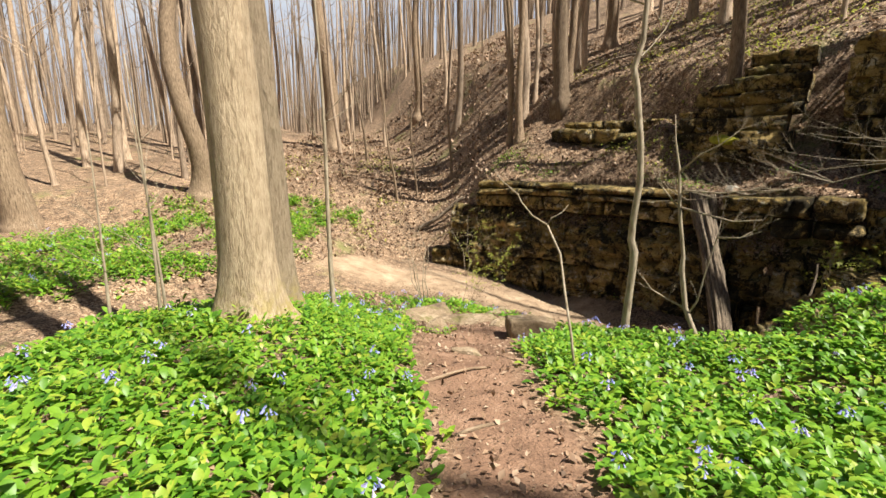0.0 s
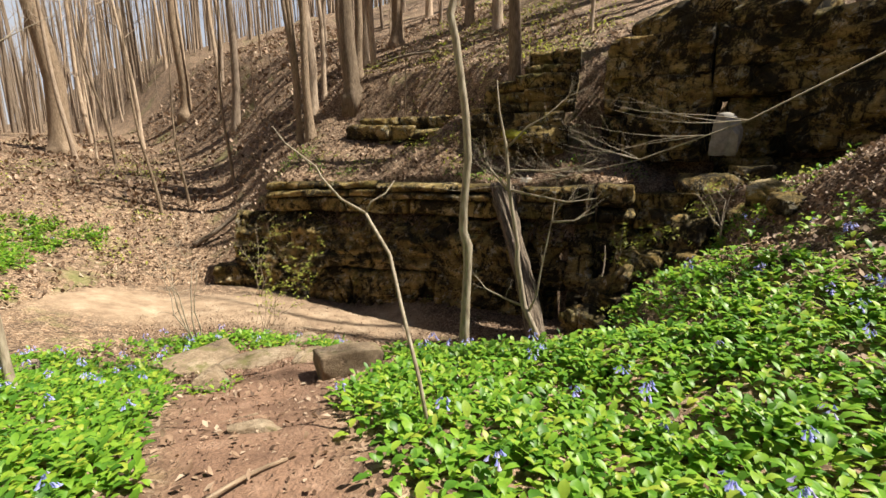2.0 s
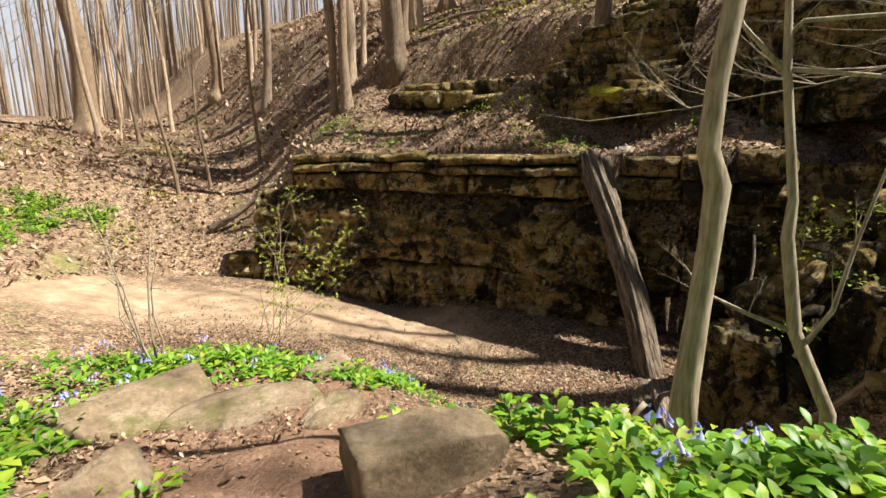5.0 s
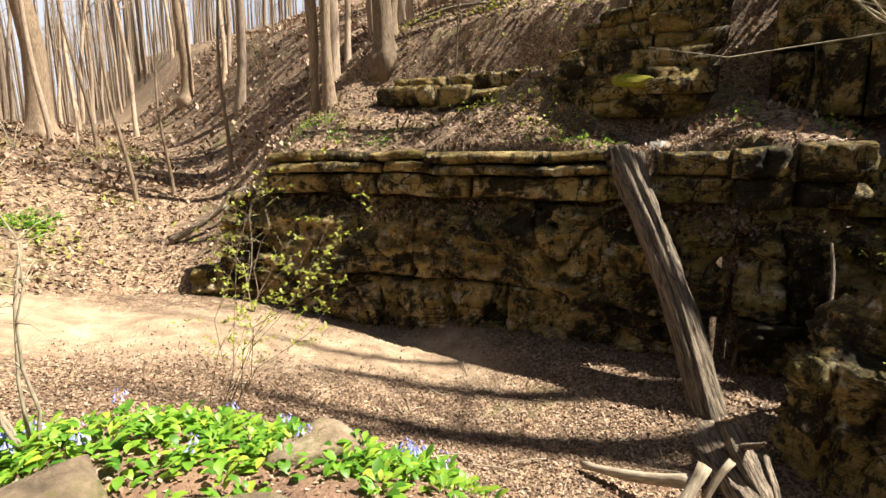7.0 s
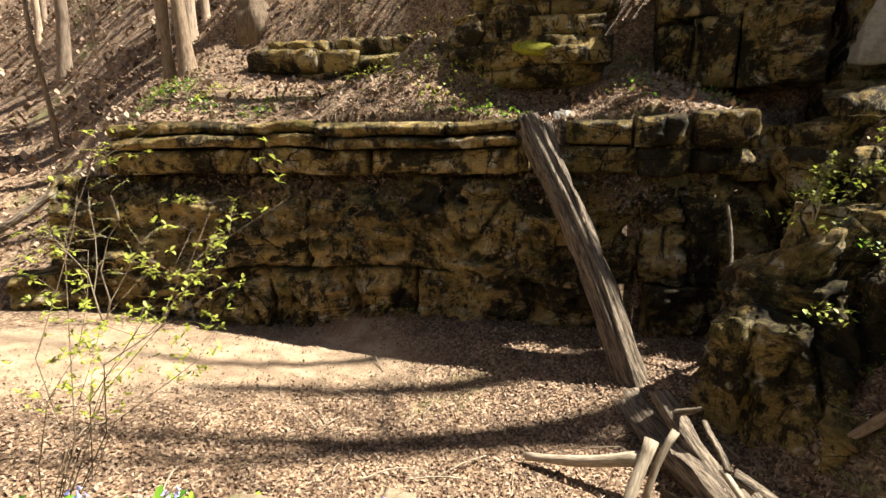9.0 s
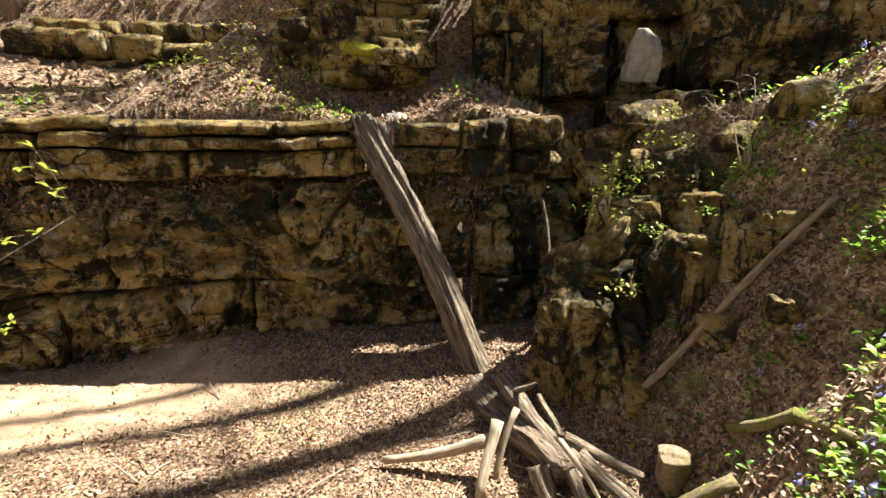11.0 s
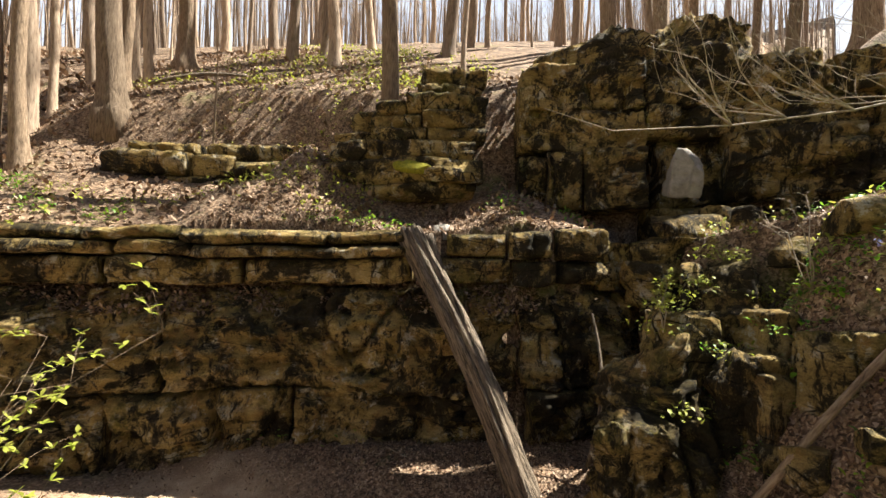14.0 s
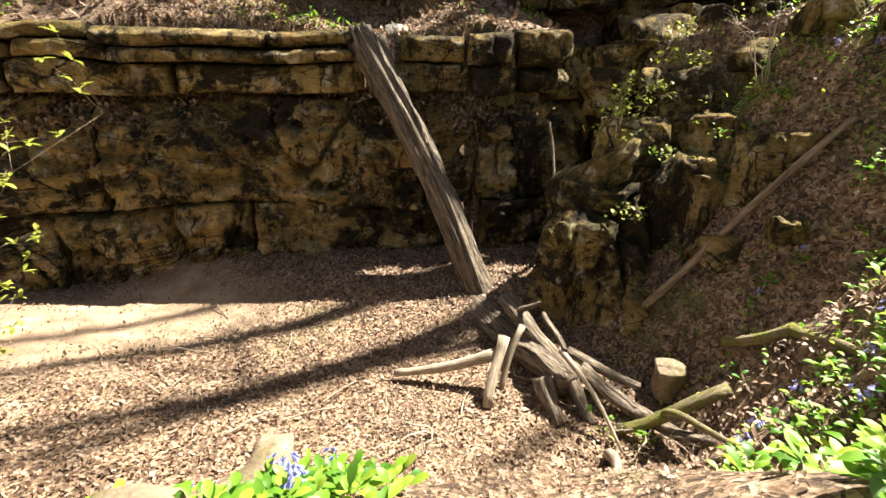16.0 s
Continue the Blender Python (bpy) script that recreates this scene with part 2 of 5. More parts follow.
def mat_moss(nt, p):
    v = coords(nt, kind="World")
    nt.links.new(ramp(nt, noise_tex(nt, v, 22, 8, 0.75), (0.35, (0.10, 0.11, 0.012)), (0.5, (0.30, 0.29, 0.02)), (0.68, (0.46, 0.42, 0.04))), p.inputs["Base Color"])
    p.inputs["Roughness"].default_value = 1.0
    bump(nt, p, noise_tex(nt, v, 60, 6, 0.75), 1.0, 0.03)


MOSS = material("moss", mat_moss)


def mat_pale_rock(nt, p):
    v = coords(nt, kind="World")
    nt.links.new(ramp(nt, noise_tex(nt, v, 6, 9, 0.75), (0.3, (0.17, 0.155, 0.13)), (0.6, (0.33, 0.31, 0.27))), p.inputs["Base Color"])
    p.inputs["Roughness"].default_value = 0.9
    bump(nt, p, noise_tex(nt, v, 14, 8, 0.75), 0.8, 0.03)


PALE_ROCK = material("pale_rock", mat_pale_rock)


def mat_tulip(nt, p, tone=1.0):
    ridge = noise_tex(nt, coords(nt, (28, 28, 5.0)), 1.0, 7, 0.68, 0.9)
    fine = noise_tex(nt, coords(nt, (70, 70, 22)), 1.0, 6, 0.7)
    col = ramp(nt, ridge, (0.36, (0.27, 0.21, 0.145)), (0.48, (0.44, 0.36, 0.265)), (0.62, (0.55, 0.465, 0.36)))
    col = blend(nt, 0.6, col, ramp(nt, fine, (0.3, (0.7, 0.68, 0.65)), (0.7, (1.12, 1.1, 1.06))), "MULTIPLY")
    col = blend(nt, 0.6, col, ramp(nt, noise_tex(nt, coords(nt), 1.3, 6, 0.65), (0.35, (0.7, 0.66, 0.58)), (0.65, (1.05, 1.03, 1.0))), "MULTIPLY")
    col = blend(nt, 1.0, col, (tone, tone * 0.97, tone * 0.92), "MULTIPLY")
    low = nt.nodes.new("ShaderNodeSeparateXYZ")
    nt.links.new(coords(nt), low.inputs[0])
    moss = node(nt, "Math")
    moss.operation = "MULTIPLY"
    nt.links.new(ramp(nt, low.outputs["Z"], (0.1, (1, 1, 1)), (0.75, (0, 0, 0))), moss.inputs[0])
    nt.links.new(ramp(nt, noise_tex(nt, coords(nt), 5, 8, 0.75), (0.45, (0, 0, 0)), (0.58, (0.85, 0.85, 0.85))), moss.inputs[1])
    col = blend(nt, moss.outputs[0], col, (0.27, 0.215, 0.06))
    nt.links.new(col, p.inputs["Base Color"])
    p.inputs["Roughness"].default_value = 0.9
    bump(nt, p, blend(nt, 0.3, ridge, fine), 1.0, 0.035)


TULIP = material("furrowed_bark", mat_tulip)
TULIP_DARK = material("brown_furrowed_bark", lambda nt, p: mat_tulip(nt, p, 0.6))


def mat_woods(nt, p):
    v = coords(nt, (7, 7, 1.0))
    rnd = nt.nodes.new("ShaderNodeObjectInfo").outputs["Random"]
    isl = nt.nodes.new("ShaderNodeNewGeometry").outputs["Random Per Island"]
    h = noise_tex(nt, v, 3.0, 6, 0.65, 0.4)
    col = ramp(nt, h, (0.3, (0.17, 0.13, 0.095)), (0.5, (0.42, 0.335, 0.255)), (0.72, (0.60, 0.51, 0.41)))
    col = blend(nt, 0.8, col, ramp(nt, rnd, (0, (0.35, 0.32, 0.29)), (0.5, (0.8, 0.76, 0.72)), (1, (1.2, 1.14, 1.06))), "MULTIPLY")
    col = blend(nt, 0.5, col, ramp(nt, isl, (0, (0.5, 0.47, 0.44)), (1, (1.2, 1.15, 1.1))), "MULTIPLY")
    nt.links.new(col, p.inputs["Base Color"])
    p.inputs["Roughness"].default_value = 0.9
    bump(nt, p, h, 0.6, 0.03)


WOODBARK = material("woodland_bark", mat_woods)



def mat_sky_glow(nt, p):
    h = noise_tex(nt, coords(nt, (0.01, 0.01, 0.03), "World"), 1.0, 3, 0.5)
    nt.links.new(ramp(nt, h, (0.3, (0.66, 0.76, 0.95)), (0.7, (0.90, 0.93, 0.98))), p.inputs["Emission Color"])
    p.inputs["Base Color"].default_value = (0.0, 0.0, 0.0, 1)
    # emission stands in for sky brightness, as the world sky is set dim
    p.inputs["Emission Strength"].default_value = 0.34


SKY_GLOW = material("glowing_sky", mat_sky_glow)

# ---- lie of the land ----
def smooth(a, b, v):
    k = np.clip((v - a) / (b - a), 0, 1)
    return k * k * (3 - 2 * k)


def lattice(ix, iy, seed):
    n = (ix * 374761393 + iy * 668265263 + seed * 1442695041) & 0xFFFFFFFF
    n = ((n ^ (n >> 13)) * 1274126177) & 0xFFFFFFFF
    return ((n ^ (n >> 16)) & 0xFFFF) / 65535.0


def wobble(x, y, size, seed=0, octaves=3):
    """Value noise from -1 to 1 over the plan."""
    x, y = np.asarray(x, float), np.asarray(y, float)
    total, amp, norm = 0, 1.0, 0
    for o in range(octaves):
        u, v = x / size * 2**o, y / size * 2**o
        iu, iv = np.floor(u).astype(np.int64), np.floor(v).astype(np.int64)
        fu, fv = u - iu, v - iv
        fu, fv = fu * fu * (3 - 2 * fu), fv * fv * (3 - 2 * fv)
        a, b = lattice(iu, iv, seed + o), lattice(iu + 1, iv, seed + o)
        c, d = lattice(iu, iv + 1, seed + o), lattice(iu + 1, iv + 1, seed + o)
        total = total + amp * ((a * (1 - fu) + b * fu) * (1 - fv) + (c * (1 - fu) + d * fu) * fv)
        norm += amp
        amp *= 0.5
    return total / norm * 2 - 1


def from_line(x, y, line):
    """Signed distance from a plan line, positive to its left."""
    x, y = np.asarray(x, float), np.asarray(y, float)
    best, sign = np.full(np.broadcast(x, y).shape, 1e9), np.ones(np.broadcast(x, y).shape)
    for (ax, ay), (bx, by) in zip(line[:-1], line[1:]):
        dx, dy = bx - ax, by - ay
        k = np.clip(((x - ax) * dx + (y - ay) * dy) / (dx * dx + dy * dy), 0, 1)
        d = np.hypot(x - ax - k * dx, y - ay - k * dy)
        s = np.sign(dx * (y - ay) - dy * (x - ax))
        nearer = d < best - 1e-6
        best, sign = np.where(nearer, d, best), np.where(nearer, s, sign)
    return best * sign


CLIFF = [(-2.0, 21.6), (-0.6, 21.2), (1.5, 20.6), (4, 19), (6.6, 16.6), (8.6, 13.6), (9.6, 12.2), (10.2, 11.4)]  # foot of the lower wall
TIER = [(5.2, 23.6), (8.3, 20.2), (9.4, 17.6), (9.6, 16.2), (11.1, 14.9), (12.3, 13.4), (12.8, 11.8), (13.4, 10.9), (22, 10.2)]  # foot of the upper wall
TOE = [(-30, 0), (-14, 3.6), (-9, 6.8), (-6.5, 8.8), (-4.4, 10.8), (-2.4, 12.6), (0, 12.9), (1.5, 12.2), (2.8, 11.3), (3.8, 10.4), (4.4, 9.6), (4.8, 8.8), (5.6, 8.3), (6.5, 8.5), (7.3, 9.4), (8, 10.6), (9.4, 11.2), (10.2, 11.4), (40, 9)]  # near side of the creek bed
FARTOE = [(-30, 3), (-14, 6.6), (-9, 9.2), (-7.4, 10.6), (-6.2, 13.0), (-5.2, 17), (-4, 20)] + CLIFF + [(40, 9)]
RISE = [(-30, 7), (-16, 13), (-12, 14.5), (-8, 17), (-4, 20)] + CLIFF + [(40, 9)]  # where the far slope begins to climb
TALUS = [(8.85, 19.1, 2.8, 0.74), (11.25, 14.35, 1.35, 0.55)]  # leafy cones fallen from the gullies


def bed_height(x, y):
    return -3.6 + 0.3 * np.clip(-2 - x, 0, 6) - 0.9 * smooth(-1, 5.5, x) + 0.55 * smooth(6.2, 8.6, x + 0.35 * (y - 12))


def hill_height(x, y):
    h = -5.56 + 0.4323 * x + 0.2886 * y
    up = 0.832 * x + 0.555 * y
    h = np.where(h > 8, 8 + (h - 8) * 0.7, h) + 0.13 * np.clip(up - 19.5, 0, 22)
    return np.where(h > 15, 15 + (h - 15) * 0.25, h)


def near_height(x, y):
    h = np.interp(y, [-30, -6, 0, 3.3, 5.5, 6.4, 7.2, 8.4, 10, 14], [6, 1.2, 0, -0.72, -0.96, -1.18, -1.38, -1.75, -2.1, -2.4])
    h = h - 0.5 * np.clip(-4.0 - x, 0, 6) * smooth(-6, 0, y)
    return h + 0.42 * smooth(-0.6, -2.6, x) - 0.12 * smooth(-5, -9, x) + 0.24 * np.clip(x - 3.0, 0, 5.8) + 0.32 * np.clip(x - 8.8, 0, 2.4) + 0.05 * np.clip(x - 11.2, 0, 60) + 2.2 * smooth(14.9, 15.9, x) + 2.1 * smooth(15.3, 18.0, x) * smooth(1.5, 6.0, y) + 0.45 * np.clip(7.2 - y, 0, 2.2) * smooth(5.0, 9.5, x) - 0.75 * np.exp(-((x - 2.9) / 0.8) ** 2 - ((y - 9.0) / 0.8) ** 2) - 0.14 * np.exp(-((x - 0.85) ** 2 / 0.5 + (y - 6.4) ** 2 / 1.2))


def path_x(y):
    return np.interp(y, [-6, 0, 3.3, 4.6, 5.7, 6.9, 8, 9, 10], [-0.6, 0.1, 0.58, 0.32, 0.25, 0.38, 0.45, 0.6, 0.9])


def soft_min(a, b, k):
    g = np.clip(0.5 + (a - b) / (2 * k), 0, 1)
    return a * (1 - g) + b * g - k * g * (1 - g)


def ground(x, y):
    x, y = np.asarray(x, float), np.asarray(y, float)
    bed = bed_height(x, y)
    dn = -from_line(x, y, TOE)
    steep = 1.05 + 0.8 * smooth(4.2, 5.4, x) * (1 - 0.7 * smooth(5.8, 7.0, x) - 0.3 * smooth(7.2, 8.2, x)) - 0.25 * smooth(7.6, 8.4, x) + 0.55 * smooth(7.2, 8.2, x) * smooth(9.4, 7.6, y) + 6 * smooth(10.8, 12.0, x)
    near = soft_min(bed + 0.12 + steep * np.maximum(dn, 0), near_height(x, y) + 0.06 * wobble(x, y, 1.3, 3), 0.5)
    near = np.where(x < -3, np.maximum(near, bed), near)
    df = from_line(x, y, FARTOE)
    climb = from_line(x, y, RISE)
    left = np.maximum(-3.6 + 0.36 * np.clip(climb, 0, 9) + 0.15 * np.clip(climb - 9, 0, 24) + 0.05 * np.maximum(climb - 33, 0), bed + 0.25 * smooth(0, 1.2, df))
    w = smooth(0.5, 9.5, x + 1.0 + 0.35 * (y - 27))
    hill = hill_height(x, y)
    far = left * (1 - w) + hill * w
    along = smooth(-0.4, 2.4, x)
    ledge = 0.3 * along - 2.2 * (1 - along) + 0.48 * np.maximum(df - 0.8, 0)
    k = smooth(0.7, 2.2, from_line(x, y, TIER)) * smooth(3.5, 6.5, x)
    shelf = np.minimum(ledge, hill + 0.1) * (1 - k) + np.maximum(hill + 0.1, ledge) * k
    u = np.clip((x - 0.2 * (y - 21) + 0.5 + 1.7 * smooth(1, 4, df)) / (2.6 + 2.2 * smooth(1, 5, df) + 0.4 * np.maximum(df - 1, 0)), 0, 1)
    cut = 0.7 * u + 0.3 * smooth(0, 1, u)
    for ax, ay, top, fall in TALUS:
        heap = top - fall * np.hypot(x - ax, y - ay) * (1 + 0.25 * wobble(x, y, 2.0, 18, 2)) - 0.22 * wobble(x, y, 1.3, 17)
        shelf = -soft_min(-shelf, -np.minimum(heap, 0.2 + 0.95 * (df - 0.55)), 0.3)
    shelf = shelf - 0.5 * np.exp(-(((x - 9.75) / 0.9) ** 2) - ((y - 15.7) / 0.8) ** 2)
    far = np.where(df > 0.72 - 0.5 * smooth(-0.6, -2.5, x), far * (1 - cut) + shelf * cut, bed)
    h = np.where(dn > 0, np.where((df > 0) & (x > 10), np.maximum(near, far), near), np.where(df > 0, far, bed))
    rough = np.where((dn < 0) & (df < 0), 0.03, 0.09)
    return h + rough * wobble(x, y, 0.9, 11) + 0.02 * wobble(x, y, 0.25, 12, 2)


def at(x, y):
    return float(ground(np.array([x]), np.array([y]))[0])


def mesh_of(name, verts, faces, material=None, smooth_shade=True):
    me = bpy.data.meshes.new(name)
    me.from_pydata([tuple(v) for v in verts], [], faces)
    if material:
        me.materials.append(material)
    if smooth_shade:
        me.polygons.foreach_set("use_smooth", [True] * len(me.polygons))
    me.update()
    return me


def spread(lo, hi, a, b, step, far_step):
    """Grid lines, dense between a and b and wider apart outside."""
    mid = np.arange(a, b + 1e-6, step)
    out, v, st = [], b, step
    while v < hi:
        st = min(st * 1.12, far_step)
        v += st
        out.append(v)
    low, v, st = [], a, step
    while v > lo:
        st = min(st * 1.12, far_step)
        v -= st
        low.append(v)
    return np.array(low[::-1] + list(mid) + out)


def flower_cover(x, y):
    """How thickly the bluebells stand, 0 to 1."""
    x, y = np.asarray(x, float), np.asarray(y, float)
    dn, df = -from_line(x, y, TOE), from_line(x, y, FARTOE)
    off = np.minimum(np.abs(x - path_x(y)) - np.interp(y, [0, 4, 6, 8, 9.5], [0.6, 0.56, 0.74, 1.0, 1.3]), np.hypot((x - 1.35) / 1.0, (y - 7.1) / 0.8) - 0.75)
    patch = wobble(x, y, 1.6, 21)
    near = smooth(0.0, 0.18, off) * smooth(0.5, 1.5, dn) * (1 - 0.85 * smooth(4.6, 6.4, x) - 0.15 * smooth(6.4, 9, x)) * (1 - smooth(7.6, 8.3, y) * smooth(1.2, 2.0, x)) * (1 - 0.7 * smooth(3.6, 4.4, x) * smooth(6.6, 7.4, y))
    near = near * smooth(-5.3, -4.5, x + 0.3 * patch)
    near = near * np.where(y > 7.8, smooth(-0.35, 0.1, patch), 1.0) * np.where((x > 2.2) & (y > 4), smooth(-0.75, -0.2, patch), 1)
    crest = np.exp(-(((x - 0.3) / 1.5) ** 2 + ((y - 10.9) / 0.5) ** 2)) * 1.5 + np.exp(-(((x - 1.7) / 0.5) ** 2 + ((y - 10.0) / 0.3) ** 2)) * 1.2
    slope = 0.5 * smooth(4.0, 5.5, x) * (1 - smooth(12, 14, x)) * (dn > 0.9) * (y < 10.2) * smooth(-0.1, 0.3, patch)
    far = smooth(-0.3, 0.1, wobble(x, y, 2.5, 22)) * smooth(0.2, 0.9, df) * (1 - smooth(7.0, 11.0, df)) * (x < -4.5)
    return np.clip(np.maximum(np.maximum(near, np.minimum(crest, 1) * (dn > 0.2)), np.maximum(slope, far)), 0, 1) * (y > -3)


def sand_cover(x, y):
    x, y = np.asarray(x, float), np.asarray(y, float)
    dn, df = -from_line(x, y, TOE), from_line(x, y, FARTOE)
    strip = np.exp(-(((y - (17.9 - 0.28 * x)) / 1.7) ** 4)) * smooth(6.8, 5.2, x)
    return strip * (dn < 0.3) * (df < 0.2) * smooth(-0.7, 0.1, wobble(x, y, 1.8, 31) + 0.45)


def dirt_cover(x, y):
    x, y = np.asarray(x, float), np.asarray(y, float)
    off = np.abs(x - path_x(y)) - np.interp(y, [0, 4, 6, 8, 9.5, 11], [0.5, 0.48, 0.6, 0.8, 1.0, 0.6])
    return (1 - smooth(-0.15, 0.3, off + 0.15 * wobble(x, y, 0.6, 33))) * (y < 11.5)


GX, GY = spread(-260, 260, -12, 15, 0.14, 9), spread(-120, 320, 0, 26, 0.14, 9)
gx_, gy_ = np.meshgrid(GX, GY)
gz_ = ground(gx_, gy_)
nxg, nyg = len(GX), len(GY)
idx = np.arange(nxg * nyg).reshape(nyg, nxg)
quads = np.stack([idx[:-1, :-1], idx[:-1, 1:], idx[1:, 1:], idx[1:, :-1]], -1).reshape(-1, 4)
ground_ob = new("ground", mesh_of("ground", np.stack([gx_.ravel(), gy_.ravel(), gz_.ravel()], 1), quads.tolist(), LITTER))
for cover_name, cover in (("sand", sand_cover), ("dirt", dirt_cover)):
    ground_ob.data.attributes.new(cover_name, "FLOAT", "POINT").data.foreach_set("value", cover(gx_, gy_).ravel().astype(np.float32))
tagged(ground_ob, "leaf-strewn woodland ground with sandy creek bed and banks", "ground", kind="structure")

# ---- building helpers ----
def part(name, mesh, parent, label=""):
    ob = new(name, mesh)
    ob.parent = parent
    return tagged(ob, label) if label else ob


def thing(name, label, category, group="", kind="", place=(0, 0, 0)):
    ob = new(name)
    ob.location = place
    return tagged(ob, label, category, group, kind)


def line_frame(line, s):
    """The place and the outward (left) normal at s metres along a plan line."""
    for (ax, ay), (bx, by) in zip(line[:-1], line[1:]):
        length = math.hypot(bx - ax, by - ay)
        if s <= length or (bx, by) == line[-1]:
            k = s / length
            return ax + (bx - ax) * k, ay + (by - ay) * k, -(by - ay) / length, (bx - ax) / length
        s -= length


def rounded_line(line, step=0.4, passes=6):
    pts = [line_frame(line, s)[:2] for s in np.arange(0, line_length(line), step)] + [line[-1]]
    for _ in range(passes):
        pts = [pts[0]] + [tuple((a + 2 * b + c) / 4 for a, b, c in zip(p, q, r)) for p, q, r in zip(pts[:-2], pts[1:-1], pts[2:])] + [pts[-1]]
    return pts


def line_length(line):
    return sum(math.hypot(b[0] - a[0], b[1] - a[1]) for a, b in zip(line[:-1], line[1:]))


def box_grid(nu, nv, nw):
    """Vertices of a box surface as (u, v, w) in 0..1, and its faces."""
    ids, verts, faces = {}, [], []

    def vert(i, j, k):
        if (i, j, k) not in ids:
            ids[i, j, k] = len(verts)
            verts.append((i / nu, j / nv, k / nw))
        return ids[i, j, k]

    for i in range(nu):
        for j in range(nv):
            faces.append((vert(i, j, 0), vert(i, j + 1, 0), vert(i + 1, j + 1, 0), vert(i + 1, j, 0)))
            faces.append((vert(i, j, nw), vert(i + 1, j, nw), vert(i + 1, j + 1, nw), vert(i, j + 1, nw)))
    for i in range(nu):
        for k in range(nw):
            faces.append((vert(i, 0, k), vert(i + 1, 0, k), vert(i + 1, 0, k + 1), vert(i, 0, k + 1)))
            faces.append((vert(i, nv, k), vert(i, nv, k + 1), vert(i + 1, nv, k + 1), vert(i + 1, nv, k)))
    for j in range(nv):
        for k in range(nw):
            faces.append((vert(0, j, k), vert(0, j, k + 1), vert(0, j + 1, k + 1), vert(0, j + 1, k)))
            faces.append((vert(nu, j, k), vert(nu, j + 1, k), vert(nu, j + 1, k + 1), vert(nu, j, k + 1)))
    return verts, faces


def weather(p, rough, seed):
    """The push of the rock's relief at a place: broken faces, thin bedding ledges, pits."""
    big = noise.fractal(Vector((p.x * 0.8 + seed * 7.1, p.y * 0.8, p.z * 1.1)), 0.9, 2.1, 3)
    warp = 0.7 * noise.noise(Vector((p.x * 0.5, p.y * 0.5, seed * 0.3)))
    layer = math.floor(p.z / 0.19 + warp)
    cell = math.floor((p.x - p.y) * 0.55 + 0.8 * noise.noise(p * 0.7) + layer * 0.37)
    step = float(lattice(np.int64(cell), np.int64(layer), seed)) - 0.5
    face = math.floor((p.x - p.y) * 0.9 + 0.6 * noise.noise(p * 1.1))
    slab = float(lattice(np.int64(face), np.int64(math.floor(p.z / 0.55 + warp)), seed + 3)) - 0.5
    fine = noise.fractal(Vector((p.x * 4, p.y * 4, p.z * 9)), 0.7, 2.2, 4)
    pit = -max(0, noise.noise(p * 2.3 + Vector((seed, 0, 0))) - 0.35) * 1.2
    deep = noise.noise(Vector((p.x * 0.45 + seed, p.y * 0.45, p.z * 0.6)))
    joint = -0.7 * max(0, 1 - abs(noise.noise(Vector((p.x * 0.55 + 9.1, p.y * 0.55, p.z * 0.16 + seed)))) / 0.035)
    return rough * (0.4 * big + 0.32 * step + 0.5 * slab + 0.25 * fine + pit + 0.35 * deep + joint)


def course_stone(line, s0, s1, z0, z1, out, depth, seed, cell=0.13, rough=0.16, round_by=0.05, tilt=0.0, under=0.0, brow=0.0):
    """One stone of a rock course, which follows the line from s0 to s1; under draws its foot back, brow its upper edge."""
    nu, nw, nv = max(4, int((s1 - s0) / cell)), max(4, int((z1 - z0) / cell)), max(3, int(depth / 0.25))
    verts, faces = box_grid(nu, nv, nw)
    length, high = s1 - s0, z1 - z0
    whole = line_length(line)
    vs = []
    for u, v, w in verts:
        eu, ew = min(u, 1 - u) * length, min(w, 1 - w) * high
        here = Vector((u * length * 0.9 + seed, w * high * 2.0, seed * 0.7))
        chip = max(0.15, 1 + 2.2 * noise.noise(here) + 0.9 * noise.noise(here * 3.1))
        reach = 0.09 * (0.6 + chip * 0.7)
        sink = round_by * chip * (max(0, 1 - eu / reach) ** 2 + max(0, 1 - ew / reach) ** 2)
        shift = (0.10 * noise.noise(Vector((w * high * 1.6, seed * 0.31, u * 3)))) * min(1, length / 2)
        x, y, nx, ny = line_frame(line, min(max(s0 + u * length + shift, 0), whole - 1e-4))
        off = -out + sink * (1 - v) + v * depth + under * (1 - w) ** 2 * (1 - v) + brow * max(0, (w - 0.7 - 0.12 * noise.noise(Vector((u * length * 0.8, seed, 0)))) / 0.3) * (1 - v)
        z = z0 + w * high + tilt * (u - 0.5) * length
        p = Vector((x + nx * off, y + ny * off, z))
        k = weather(p, rough, seed) * (1 - v * 0.7)
        vs.append((p.x - nx * k, p.y - ny * k, z + 0.07 * noise.noise(p * 0.9) + 0.03 * noise.noise(p * 3.5)))
    return mesh_of("stone", vs, faces, ROCK)


